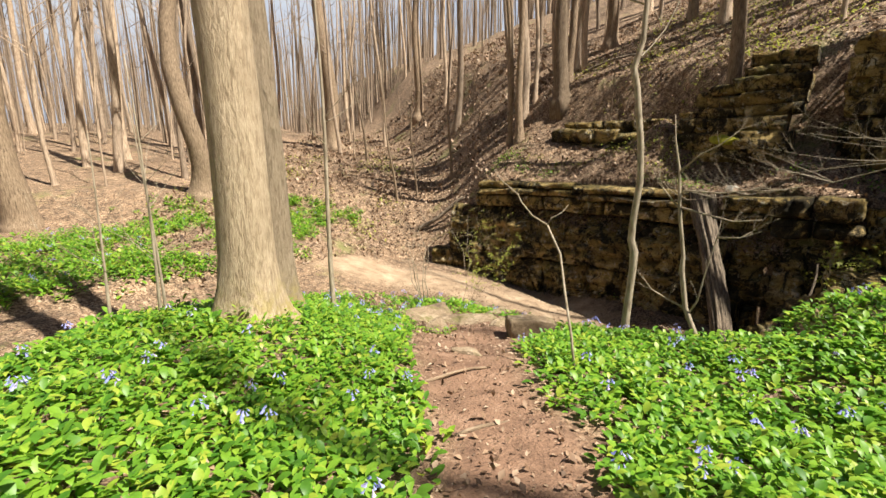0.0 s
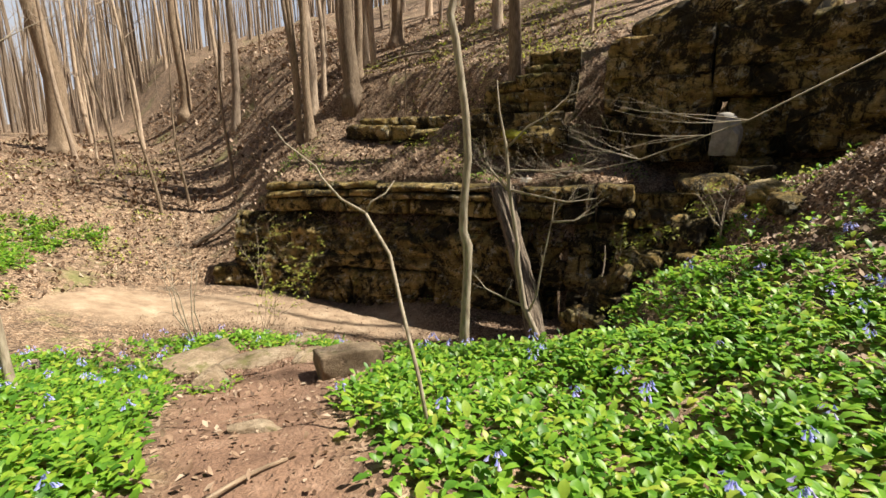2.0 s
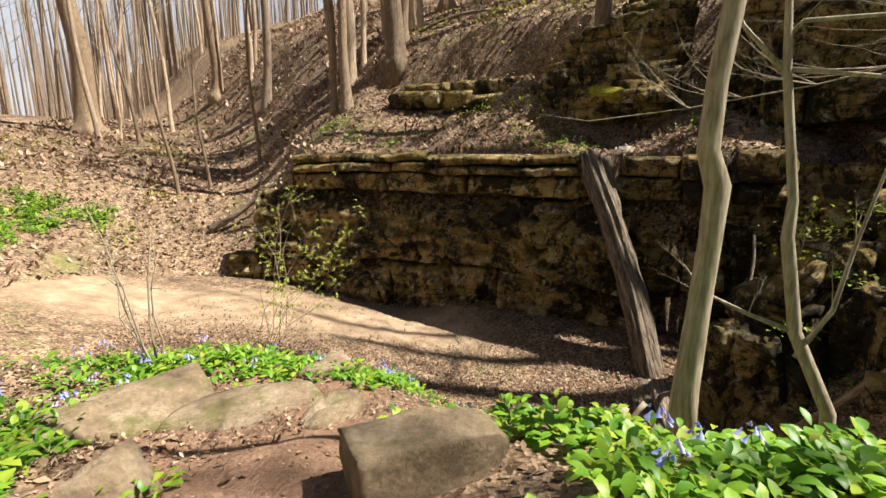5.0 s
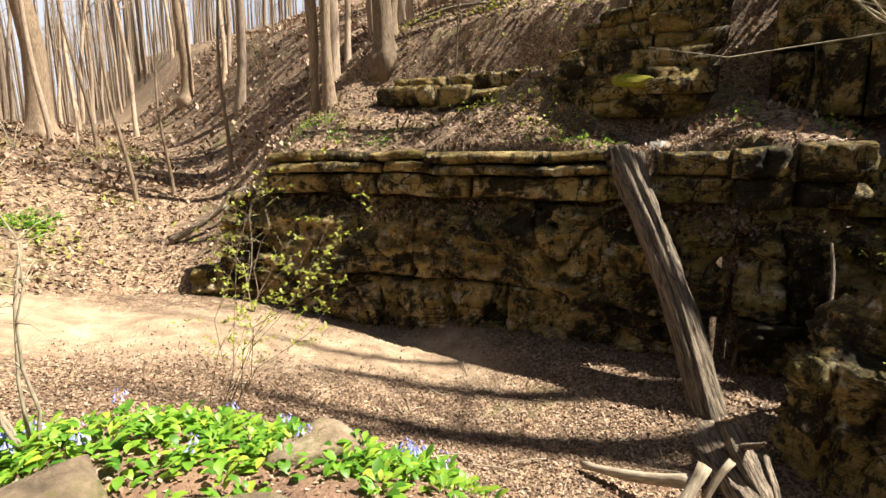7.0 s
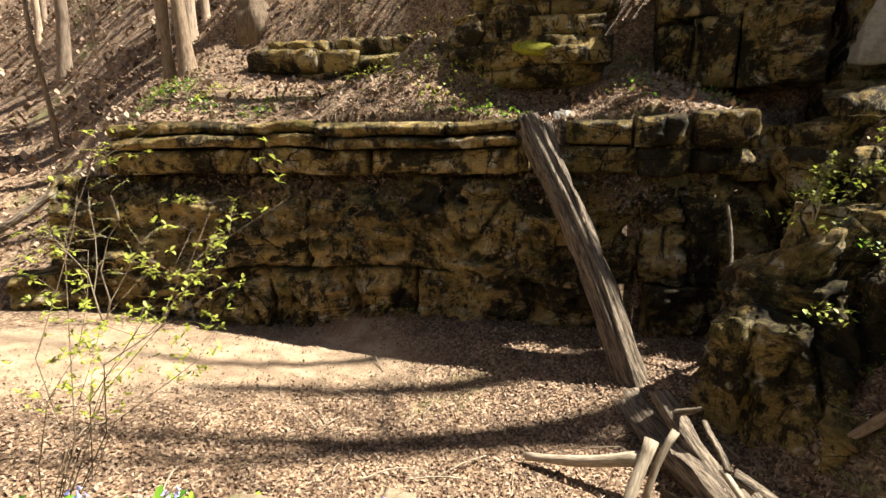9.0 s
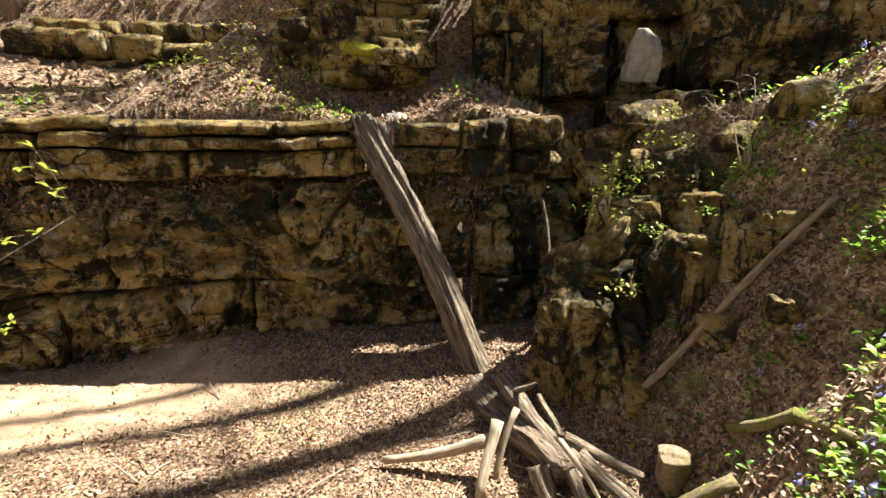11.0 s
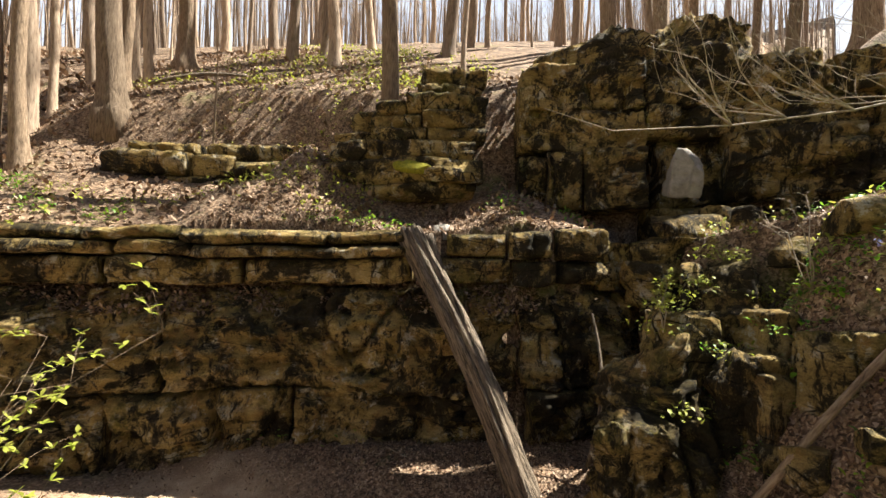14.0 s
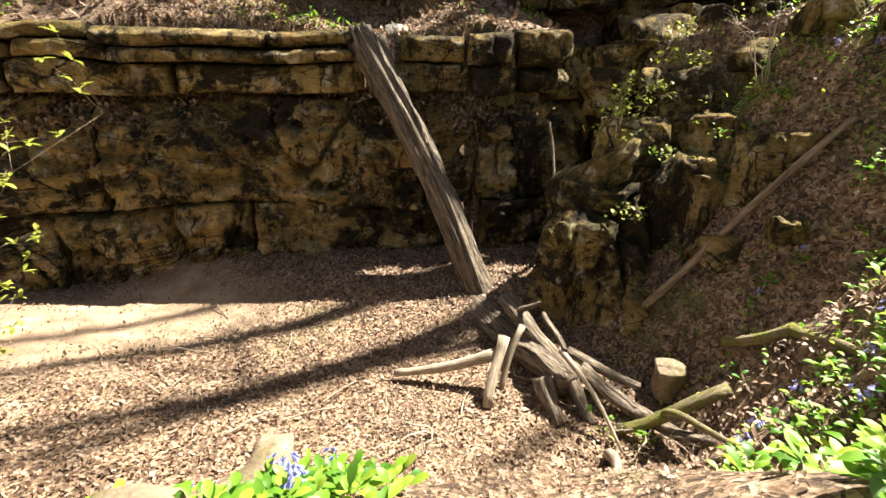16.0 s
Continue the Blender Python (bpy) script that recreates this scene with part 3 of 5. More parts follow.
def boulder_mesh(sx, sy, sz, seed, rough=0.18, flat=0.18, n=18):
    """A weathered block with a blunt, broken outline, its foot at z = 0."""
    verts, faces = box_grid(n, n, max(5, int(n * sz / max(sx, sy))))
    rnd = random.Random(seed)
    cuts = [(Vector((rnd.uniform(-1, 1), rnd.uniform(-1, 1), rnd.uniform(-0.3, 1))).normalized(), rnd.uniform(0.55, 0.8)) for _ in range(6)]
    vs = []
    for u, v, w in verts:
        q = Vector((u * 2 - 1, v * 2 - 1, w * 2 - 1))
        q = q.lerp(q.normalized() * 1.15, flat)
        for nrm, d in cuts:
            over = q.dot(nrm) - d * 1.25
            if over > 0:
                q -= nrm * over * 0.85
        p = Vector((q.x * sx / 2, q.y * sy / 2, (q.z + 1) * sz / 2))
        k = weather(p + Vector((seed * 3.3, 0, 0)), rough * min(sx, sy, sz), seed)
        vs.append(p + q.normalized() * k)
    return mesh_of("rock", vs, faces, ROCK)


def boulder(x, y, sx, sy, sz, turn, seed, label="weathered sandstone boulder on leaf litter", z=None, sink=0.12, rough=0.3, flat=0.16, name="boulder", tip=(0, 0), material=None, category="rock"):
    me = boulder_mesh(sx, sy, sz, seed, rough, flat)
    if material:
        me.materials.clear()
        me.materials.append(material)
    ob = new(name, me)
    ob.matrix_basis = pose(x, y, (at(x, y) if z is None else z) - sink * sz, tip[0], tip[1], turn)
    return tagged(ob, label, category)


# ---- the cliff ----
WALL = rounded_line([(-0.6, 21.2), (1.5, 20.6), (4, 19), (6.6, 16.6), (8.6, 13.6), (9.6, 12.2), (10.3, 11.35), (11.8, 10.7)])
WALL_LENGTH = line_length(WALL)
lower = tagged(new("cliff_lower"), "layered tan sandstone cliff, dark stains and moss", "cliff", kind="structure")
rnd = random.Random(5)
LOWER = [
    # cap slabs of the ledge
    (2.2, 4.85, -0.02, 0.24, 0.05, 0.16), (4.9, 6.55, 0.0, 0.26, 0.02, 0.18), (6.6, 9.3, -0.06, 0.22, 0.10, 0.16), (9.34, 11.0, -0.04, 0.22, 0.06, 0.16),
    (2.25, 5.35, -0.3, -0.04, 0.12, 0.16), (5.4, 6.75, -0.3, -0.03, 0.08, 0.18), (6.8, 11.05, -0.32, -0.09, 0.20, 0.14),
    # second course, set back a little
    (2.1, 5.2, -0.84, -0.33, -0.06, 0.26), (5.25, 7.65, -0.86, -0.33, -0.02, 0.26), (7.7, 11.1, -0.86, -0.35, -0.05, 0.26),
    # the great face, split by few joints
    (0.9, 6.24, -2.95, -0.9, 0.0, 0.62), (6.3, 12.15, -2.97, -0.95, 0.02, 0.62),
    # foot of the wall
    (0.0, 5.35, -4.5, -2.94, 0.06, 0.55), (5.38, 8.7, -4.75, -2.98, 0.06, 0.5), (8.73, 12.6, -4.75, -3.0, 0.0, 0.5),
    (15.35, 16.9, -1.0, 0.05, -0.5, 0.4), (15.9, 17.0, -3.1, -1.05, -0.5, 0.4),
    # past the leaning trunk: broken blocks above, a recessed face with a hollow below
    (11.75, 13.0, -0.3, 0.2, -0.30, 0.2), (13.05, 14.0, -0.32, 0.24, -0.26, 0.2), (14.1, 15.25, -0.36, 0.3, -0.18, 0.22), (11.6, 13.1, -0.84, -0.34, -0.34, 0.2), (13.15, 14.05, -0.86, -0.36, -0.24, 0.2), (14.1, 15.3, -0.86, -0.4, -0.28, 0.2),
    (12.15, 13.25, -3.1, -1.0, -0.32, 0.5), (13.28, 15.9, -2.95, -1.0, -0.26, 0.55), (12.65, 12.95, -4.75, -3.14, -0.2, 0.3), (13.38, 16.2, -4.75, -2.98, -0.2, 0.5),
]
for i, (s0, s1, z0, z1, out, rough) in enumerate(LOWER):
    part("stone", course_stone(WALL, s0 + 0.012, min(s1, WALL_LENGTH) - 0.012, z0 + 0.012, z1 - 0.012, out + rnd.uniform(-0.04, 0.04), 1.0, 11 * i + 3, 0.065, rough, 0.10 if rough < 0.3 else 0.07, rnd.uniform(-0.015, 0.015), brow=0.45 if rough > 0.45 and z1 > -2 else 0.0), lower)

upper = tagged(new("cliff_upper"), "upper sandstone ledges and blocks, shaded and mossy", "cliff", kind="structure")
LEDGE = rounded_line([(5.45, 23.3), (7.0, 21.4), (8.7, 19.3)])
for s0, s1, z0, z1, out in ((0.4, 2.9, 1.35, 1.8, 0.2), (2.95, 4.9, 1.3, 1.75, 0.3), (0.0, 2.2, 1.85, 2.5, 0.4), (2.25, 3.4, 1.8, 2.4, 0.2), (3.45, 5.1, 1.8, 2.25, 0.35), (2.6, 5.2, 2.3, 2.75, -0.05), (0.5, 2.3, 2.52, 2.8, 0.05)):
    part("stone", course_stone(LEDGE, s0, min(s1, line_length(LEDGE)), z0, z1, out, 1.2, int(s0 * 10) + 7, 0.08, 0.22, 0.1, under=0.15), upper)
MOSSY = rounded_line([(9.15, 18.4), (9.2, 17.4), (9.7, 16.1), (11.2, 14.75)], 0.3, 3)
for s0, s1, z0, z1, out in ((0.2, 3.9, 1.1, 1.5, 0.28), (0.0, 4.1, 1.5, 2.12, 0.5), (0.05, 3.9, 2.13, 2.6, 0.4), (0.2, 1.7, 2.6, 2.85, 0.15), (1.4, 2.7, 2.62, 2.95, 0.15), (2.75, 4.25, 2.62, 2.95, 0.2), (0.3, 1.2, 2.9, 3.6, -0.3), (1.3, 2.6, 2.97, 3.3, 0.05), (2.65, 4.3, 2.97, 3.35, 0.15), (1.25, 2.15, 3.35, 3.7, -0.05), (2.2, 4.3, 3.38, 3.85, 0.0), (2.5, 4.25, 3.88, 4.15, -0.15), (2.6, 4.35, 4.18, 4.6, -0.25)):
    part("stone", course_stone(MOSSY, s0, min(s1, line_length(MOSSY)), z0, z1, out, 1.3, int(s0 * 10 + z0 * 30), 0.07, 0.3, 0.07, under=0.5 if z0 < 1.4 else 0.06), upper)
RIGHT = rounded_line([(11.75, 14.2), (12.35, 13.3), (12.85, 11.9), (13.1, 11.35)], 0.3, 2)
for s0, s1, z0, z1, out in ((0.0, 0.75, 1.2, 2.3, 0.05), (0.72, 1.6, 0.95, 2.35, 0.3), (1.65, 3.1, 0.9, 2.42, 0.36), (0.0, 3.1, 2.44, 3.5, 0.0), (0.0, 3.1, 3.5, 4.12, 0.1), (0.1, 3.1, 4.12, 4.7, 0.0)):
    part("stone", course_stone(RIGHT, s0, min(s1, line_length(RIGHT)), z0, z1, out, 1.6, int(s0 * 10 + z0 * 50), 0.07, 0.4, 0.05), upper)
DARK = rounded_line([(13.2, 11.4), (13.9, 10.6), (14.5, 9.2), (14.8, 7.4), (14.7, 5.5), (15.2, 3.0)], 0.4, 2)
for s0, s1, z0, z1, out in ((0.3, 3.2, -0.4, 1.0, -0.5), (3.15, 6.0, 0.0, 1.4, 0.0), (0.5, 1.9, 1.0, 2.7, -0.3), (1.9, 4.6, 1.15, 2.75, 0.45), (4.65, 6.2, 1.4, 2.7, 0.2), (0.0, 5.3, 2.75, 3.55, 0.05), (0.0, 3.9, 3.55, 4.72, 0.0), (3.95, 5.4, 3.55, 4.4, 0.1), (5.9, 8.5, 0.6, 1.9, 0.0)):
    part("stone", course_stone(DARK, s0, min(s1, line_length(DARK)), z0, z1, out, 1.6, int(s0 * 10 + z0 * 50), 0.08, 0.45, 0.06, under=0.35 if 1.1 < z0 < 1.3 else 0.05), upper)
boulder(12.85, 10.6, 0.75, 0.65, 1.1, 25, 3, "pale upright sandstone block fallen on the ledge", z=1.25, rough=0.1, flat=0.08, tip=(4, -12), material=PALE_ROCK)
boulder(13.75, 12.9, 2.9, 1.9, 1.5, -60, 8, "large dark boulder on top of the cliff", z=4.6)
boulder(14.75, 10.75, 2.7, 1.9, 1.8, -50, 9, "large dark boulder on top of the cliff", z=4.55)
boulder(9.2, 14.7, 0.6, 0.5, 0.36, 35, 31, "pale grey stone lying on the leafy ledge", z=0.1, rough=0.1, flat=0.1, material=PALE_ROCK)
boulder(9.42, 15.8, 0.95, 0.45, 0.26, -48, 32, "bright yellow-green moss cushion on the ledge", z=1.72, sink=0, rough=0.3, flat=0.7, name="moss_cushion", tip=(14, 6), material=MOSS, category="moss")

boulder(9.1, 8.85, 1.05, 0.95, 1.5, -35, 57, "smooth brown-faced boulder in the bank outcrop", z=-3.3, sink=0, rough=0.12, flat=0.3)
for x, y, z, sx, sy, sz, turn, seed in ((11.85, 10.55, -0.6, 1.5, 1.3, 0.8, -25, 81), (12.0, 10.35, 0.12, 1.7, 1.3, 0.5, -22, 82), (13.1, 9.7, -0.1, 1.7, 1.3, 0.9, -40, 83), (11.4, 10.9, -1.3, 1.2, 1.2, 0.9, -20, 84)):
    boulder(x, y, sx, sy, sz, turn, seed, "cracked sandstone ledge block at the head of the bank", z=z, sink=0, rough=0.2, flat=0.06)
for x, y, sx, sy, sz, turn, seed in ((10.1, 7.7, 0.9, 0.7, 0.5, 20, 91), (9.3, 6.9, 0.7, 0.6, 0.4, 70, 92), (7.75, 7.75, 0.5, 0.4, 0.3, 10, 93), (10.8, 8.3, 1.0, 0.8, 0.5, -30, 94), (8.0, 8.4, 0.6, 0.5, 0.45, 35, 95)):
    boulder(x, y, sx, sy, sz, turn, seed, "mossy stone half buried in the leafy bank", sink=0.35, rough=0.22, flat=0.2)
# outcrop of the near bank
for x, y, z, sx, sy, sz, turn, seed in ((8.3, 10.5, -4.6, 1.3, 1.2, 2.0, 20, 41), (8.8, 10.3, -4.2, 1.4, 1.3, 2.75, -15, 42), (9.45, 10.25, -3.9, 1.5, 1.2, 2.85, 30, 43), (8.35, 9.75, -4.2, 1.1, 1.0, 1.6, 50, 44), (9.1, 9.15, -3.9, 1.35, 1.0, 2.15, -25, 45), (10.6, 9.3, -2.9, 1.6, 1.1, 2.6, 5, 46), (11.2, 9.8, -2.6, 1.5, 1.1, 2.3, 15, 47), (7.9, 9.2, -4.4, 0.8, 0.7, 0.9, 10, 48), (8.75, 9.75, -3.9, 1.0, 0.9, 1.7, 0, 50), (9.9, 8.9, -2.6, 1.2, 0.9, 1.5, 40, 52), (8.6, 8.7, -3.6, 0.7, 0.6, 0.8, 15, 53), (8.85, 8.0, -2.4, 1.0, 0.9, 1.3, 24, 54)):
    boulder(x, y, sx, sy, sz, turn, seed, "mossy sandstone outcrop block in the stream bank", z=z, sink=0, rough=0.26)

# ---- loose stones along the path and the bank ----
boulder(1.46, 7.4, 0.78, 0.42, 0.38, 6, 161, "flat-topped tan boulder beside the path among bluebells", rough=0.13, flat=0.04, sink=0.1, material=STONE)
boulder(-0.6, 9.7, 1.6, 1.0, 0.36, 12, 62, "broad flat stone slab at the edge of the bank", rough=0.14, flat=0.25, sink=0.42, material=STONE)
boulder(0.55, 9.35, 1.3, 0.8, 0.26, -20, 63, "low flat stone set in the trodden path", rough=0.16, flat=0.25, sink=0.4, material=STONE)
boulder(-0.15, 8.05, 0.45, 0.35, 0.3, 40, 64, "small grey rock half buried in the path", sink=0.25, material=STONE)
boulder(-0.75, 7.6, 0.3, 0.25, 0.16, 10, 65, "small stone at the path edge", sink=0.25, material=STONE)
boulder(0.3, 5.75, 0.5, 0.16, 0.12, -20, 66, "long narrow stone across the path", sink=0.4, material=STONE)
boulder(1.3, 10.3, 0.6, 0.4, 0.18, 15, 67, "pale stone at the top of the bank", sink=0.42, material=STONE)
boulder(2.0, 10.9, 0.6, 0.4, 0.25, -15, 68, "pale stone lying on the slope of the bank", sink=0.42, material=STONE)
boulder(3.1, 12.0, 0.7, 0.45, 0.2, 30, 69, "flat pale stone at the foot of the bank", sink=0.4, material=STONE)
boulder(6.75, 8.7, 0.42, 0.36, 0.46, 15, 70, "greenish angular stone beside the fallen trunk's roots", z=-4.42, sink=0.1, rough=0.22, flat=0.5, material=STONE)
boulder(1.15, 8.75, 0.5, 0.4, 0.2, 60, 71, "small flat stone beside the path", sink=0.4, material=STONE)

# ---- trees ----
def tube(points, radii, sides=10, ridge=0.0, seed=0, cap=True):
    vs, fs = [], []
    side = Vector((1, 0.2, 0.1)).normalized()
    n = len(points)
    for i, (p, r) in enumerate(zip(points, radii)):
        p = Vector(p)
        d = (Vector(points[min(i + 1, n - 1)]) - Vector(points[max(i - 1, 0)])).normalized()
        u = (side - d * side.dot(d)).normalized()
        w = d.cross(u)
        for k in range(sides):
            an = 2 * math.pi * k / sides
            q = p + (u * math.cos(an) + w * math.sin(an)) * r
            f = 1 + (ridge * noise.fractal(Vector((math.cos(an) * 2.2 + seed, math.sin(an) * 2.2, i * 0.35)), 0.8, 2, 3) if ridge else 0)
            vs.append(p + (q - p) * f)
    for i in range(n - 1):
        for k in range(sides):
            fs.append((i * sides + k, i * sides + (k + 1) % sides, (i + 1) * sides + (k + 1) % sides, (i + 1) * sides + k))
    if cap:
        fs.append(tuple(range(sides))[::-1])
        fs.append(tuple(range((n - 1) * sides, n * sides)))
    return vs, fs


def join(pieces):
    vs, fs = [], []
    for v, f in pieces:
        o = len(vs)
        vs += v
        fs += [tuple(i + o for i in q) for q in f]
    return vs, fs


def bough(start, way, length, r, rnd, depth, out, droop=0.15):
    """A limb with its twigs, as tubes appended to out."""
    pts, d, p = [Vector(start)], Vector(way).normalized(), Vector(start)
    n = 5 if depth else 3
    for _ in range(n):
        d = (d + Vector((rnd.uniform(-1, 1), rnd.uniform(-1, 1), rnd.uniform(-0.5, 0.9))) * 0.24).normalized()
        p = p + d * length / n
        pts.append(p)
    out.append(tube(pts, [r * (1 - 0.8 * i / n) for i in range(n + 1)], 5 if depth > 1 else 3, cap=False))
    if depth:
        for _ in range(3 if depth > 1 else 4):
            i = rnd.randint(1, n)
            side = Vector((rnd.uniform(-1, 1), rnd.uniform(-1, 1), rnd.uniform(-0.2, 0.9)))
            bough(pts[i], (pts[i] - pts[i - 1]).normalized() + side * 0.9, length * rnd.uniform(0.3, 0.55), r * 0.45, rnd, depth - 1, out)


def make_tree(name, height, r, seed, label, bare=0.45, limbs=12, lean=(0, 0), bend=0.3, sides=12, flare=0.6, material=BARK, ridge=0.06, limb_length=0.2, group=""):
    rnd = random.Random(seed)
    root = thing(name, label, "tree", group)
    zs = [-1.0, 0, 0.1, 0.25, 0.5, 0.9, 1.5, 2.4] + [2.4 + (height - 2.4) * k / 9 for k in range(1, 10)] if height > 5 else [height * k / 9 for k in range(-1, 10)]
    ph = rnd.uniform(0, 6)
    pts = [Vector((lean[0] * z + bend * math.sin(z * 0.45 + ph) * min(1, max(z, 0) / 3), lean[1] * z + bend * math.cos(z * 0.37 + ph) * min(1, max(z, 0) / 3), z)) for z in zs]
    off = Vector((pts[1].x, pts[1].y, 0))
    pts = [p - off for p in pts]
    radii = [r * (1 - 0.72 * max(z, 0) / height) * (1 + flare * math.exp(-max(z, 0) / 0.4)) for z in zs]
    v, f = tube(pts, radii, sides, ridge, seed)
    for i in range(len(v)):
        ring = i // sides
        if zs[ring] < 0.6:
            lobe = 1 + 0.22 * flare * math.sin(5 * 2 * math.pi * (i % sides) / sides + seed) * math.exp(-max(zs[ring], 0) / 0.3)
            v[i] = pts[ring] + (v[i] - pts[ring]) * lobe
    part("trunk", mesh_of("trunk", v, f, material), root)
    out = []
    for _ in range(limbs):
        k = rnd.uniform(bare, 0.98)
        z = k * height
        i = next(j for j in range(len(zs) - 1) if zs[j + 1] >= z)
        p = pts[i].lerp(pts[i + 1], (z - zs[i]) / (zs[i + 1] - zs[i]))
        an = rnd.uniform(0, 2 * math.pi)
        bough(p, (math.cos(an), math.sin(an), rnd.uniform(0.3, 1.1)), height * limb_length * rnd.uniform(0.6, 1.2) * (1.2 - 0.6 * k), r * 0.32 * (1.15 - k), rnd, 2, out)
    if out:
        v, f = join(out)
        tagged(part("crown", mesh_of("crown", v, f, material), root), kind="stuff")
    return root


def plant_tree(x, y, *args, **kw):
    ob = make_tree(*args, **kw)
    ob.location = (x, y, at(x, y))
    return ob


plant_tree(-2.6, 5.95, "tree", 21, 0.345, 1, "large pale grey tulip tree trunk beside the path", lean=(-0.004, 0.0), bend=0.06, sides=56, ridge=0.05, bare=0.35, flare=0.62, material=TULIP)
plant_tree(-2.78, 7.4, "tree", 21, 0.3, 21, "darker grey tree trunk close behind the great pale one", lean=(-0.01, 0.0), bend=0.08, sides=36, ridge=0.05, bare=0.4, flare=0.5, material=TULIP_DARK)
plant_tree(-9.9, 43.0, "tree", 24, 0.68, 2, "tall straight grey tree on the far slope", lean=(-0.035, 0), bend=0.25)
plant_tree(-12.4, 24.0, "tree", 20, 0.5, 3, "tree with a swollen crooked trunk across the creek", lean=(-0.03, 0), bend=0.5)
plant_tree(-2.2, 45.0, "tree", 22, 0.4, 4, "straight pale tree above the gully", bend=0.2)
plant_tree(6.15, 25.0, "tree", 20, 0.36, 5, "old tree with fluted bark and spreading root flare", flare=0.55, bend=0.12, ridge=0.16, sides=20, lean=(-0.015, 0))
plant_tree(6.7, 26.0, "tree", 17, 0.22, 55, "slim dark tree growing against an older one", bend=0.2)
plant_tree(4.0, 24.6, "tree", 16, 0.2, 6, "slender grey tree at the top of the ledge", bend=0.12, lean=(-0.02, 0))
plant_tree(3.55, 25.0, "tree", 16, 0.14, 66, "thin grey tree beside a thicker one", bend=0.15, lean=(-0.03, 0))
plant_tree(10.55, 17.75, "tree", 17, 0.27, 7, "dark tree rooted on top of the cliff", bend=0.12, flare=0.6)
plant_tree(9.5, 27.8, "tree", 18, 0.32, 8, "leaning tree on the upper slope", lean=(-0.09, 0), bend=0.3)
plant_tree(-17.4, 19.0, "tree", 20, 0.6, 9, "thick old tree across the creek", lean=(-0.03, 0), bend=0.25, flare=0.3)
plant_tree(-1.55, 28.3, "sapling", 8, 0.07, 10, "thin bare sapling in the gully", bend=0.2, limbs=6, sides=6, lean=(-0.03, 0), flare=0.2)
plant_tree(-2.7, 27.6, "sapling", 9, 0.08, 11, "thin bare sapling in the gully", bend=0.2, limbs=6, sides=6, lean=(-0.08, 0), flare=0.2)
plant_tree(0.55, 28.9, "sapling", 10, 0.09, 12, "thin bare sapling in the gully", bend=0.2, limbs=6, sides=6, flare=0.2)
plant_tree(-5.9, 37.0, "sapling", 10, 0.1, 13, "thin bare sapling on the far slope", bend=0.2, limbs=6, sides=6, lean=(-0.1, 0), flare=0.2)
plant_tree(7.6, 21.8, "sapling", 4.5, 0.045, 14, "bare sapling on the ledge slope", bend=0.1, limbs=5, sides=6, flare=0.2, bare=0.2)
plant_tree(-1.98, 7.98, "sapling", 6.5, 0.045, 15, "slender pale sapling beside the big trunk", bend=0.08, limbs=5, sides=8, material=PALE, lean=(-0.02, 0), flare=0.2)
for i, (x, y, h) in enumerate(((-3.6, 5.6, 3.2), (-4.1, 5.4, 2.4), (-3.9, 6.2, 2.9), (-6.2, 14.6, 3.5), (-4.6, 13.0, 2.8))):
    plant_tree(x, y, "sapling", h, 0.022, 90 + i, "thin pale sapling with forked twigs", bend=0.1, limbs=7, sides=6, material=PALE, bare=0.2, flare=0.2, limb_length=0.3, group="thin saplings by the creek")

plant_tree(17.6, 5.75, "tree", 20, 0.34, 17, "thick tree on the crest above the dark cliff", bend=0.1, bare=0.5, flare=0.5)
plant_tree(18.9, 6.7, "tree", 20, 0.36, 18, "thick tree on the crest above the dark cliff", bend=0.1, bare=0.5, flare=0.5)
plant_tree(17.3, 13.6, "tree", 19, 0.3, 19, "grey tree behind the cliff-top boulders", bend=0.1, bare=0.4, flare=0.4)

# woods on the slopes
WOODS = [make_tree("tree", h, r, 100 + i, "bare woodland tree with grey-brown bark", bare=b, limbs=14, bend=0.16, sides=8, group="woodland trees", limb_length=0.17, material=WOODBARK, flare=0.35) for i, (h, r, b) in enumerate(((21, 0.19, 0.4), (18, 0.13, 0.35), (23, 0.25, 0.45), (16, 0.09, 0.3), (20, 0.15, 0.5), (13, 0.06, 0.2), (11, 0.045, 0.15), (9, 0.03, 0.1)))]
rnd = random.Random(77)
placed = []


def stand(variant, x, y, scale, tip):
    m = Matrix.LocRotScale((x, y, at(x, y) - 0.1), Euler((radians(rnd.uniform(-tip, tip)), radians(rnd.uniform(-tip, tip)), rnd.uniform(0, 6.28))), (scale, scale, scale))
    if variant.name not in placed:
        placed.append(variant.name)
        variant.matrix_basis = m
        return variant
    m2 = m @ Matrix.Diagonal((1 / variant.scale.x, 1 / variant.scale.y, 1 / variant.scale.z, 1))
    return copy_thing(variant, m2)


def wooded(x, y):
    if from_line(np.array([x]), np.array([y]), FARTOE)[0] < 5 or math.hypot(x, y) < 27:
        return False
    return not (-9 < x + 0.2 * (y - 25) < 2.5 and y < 38)


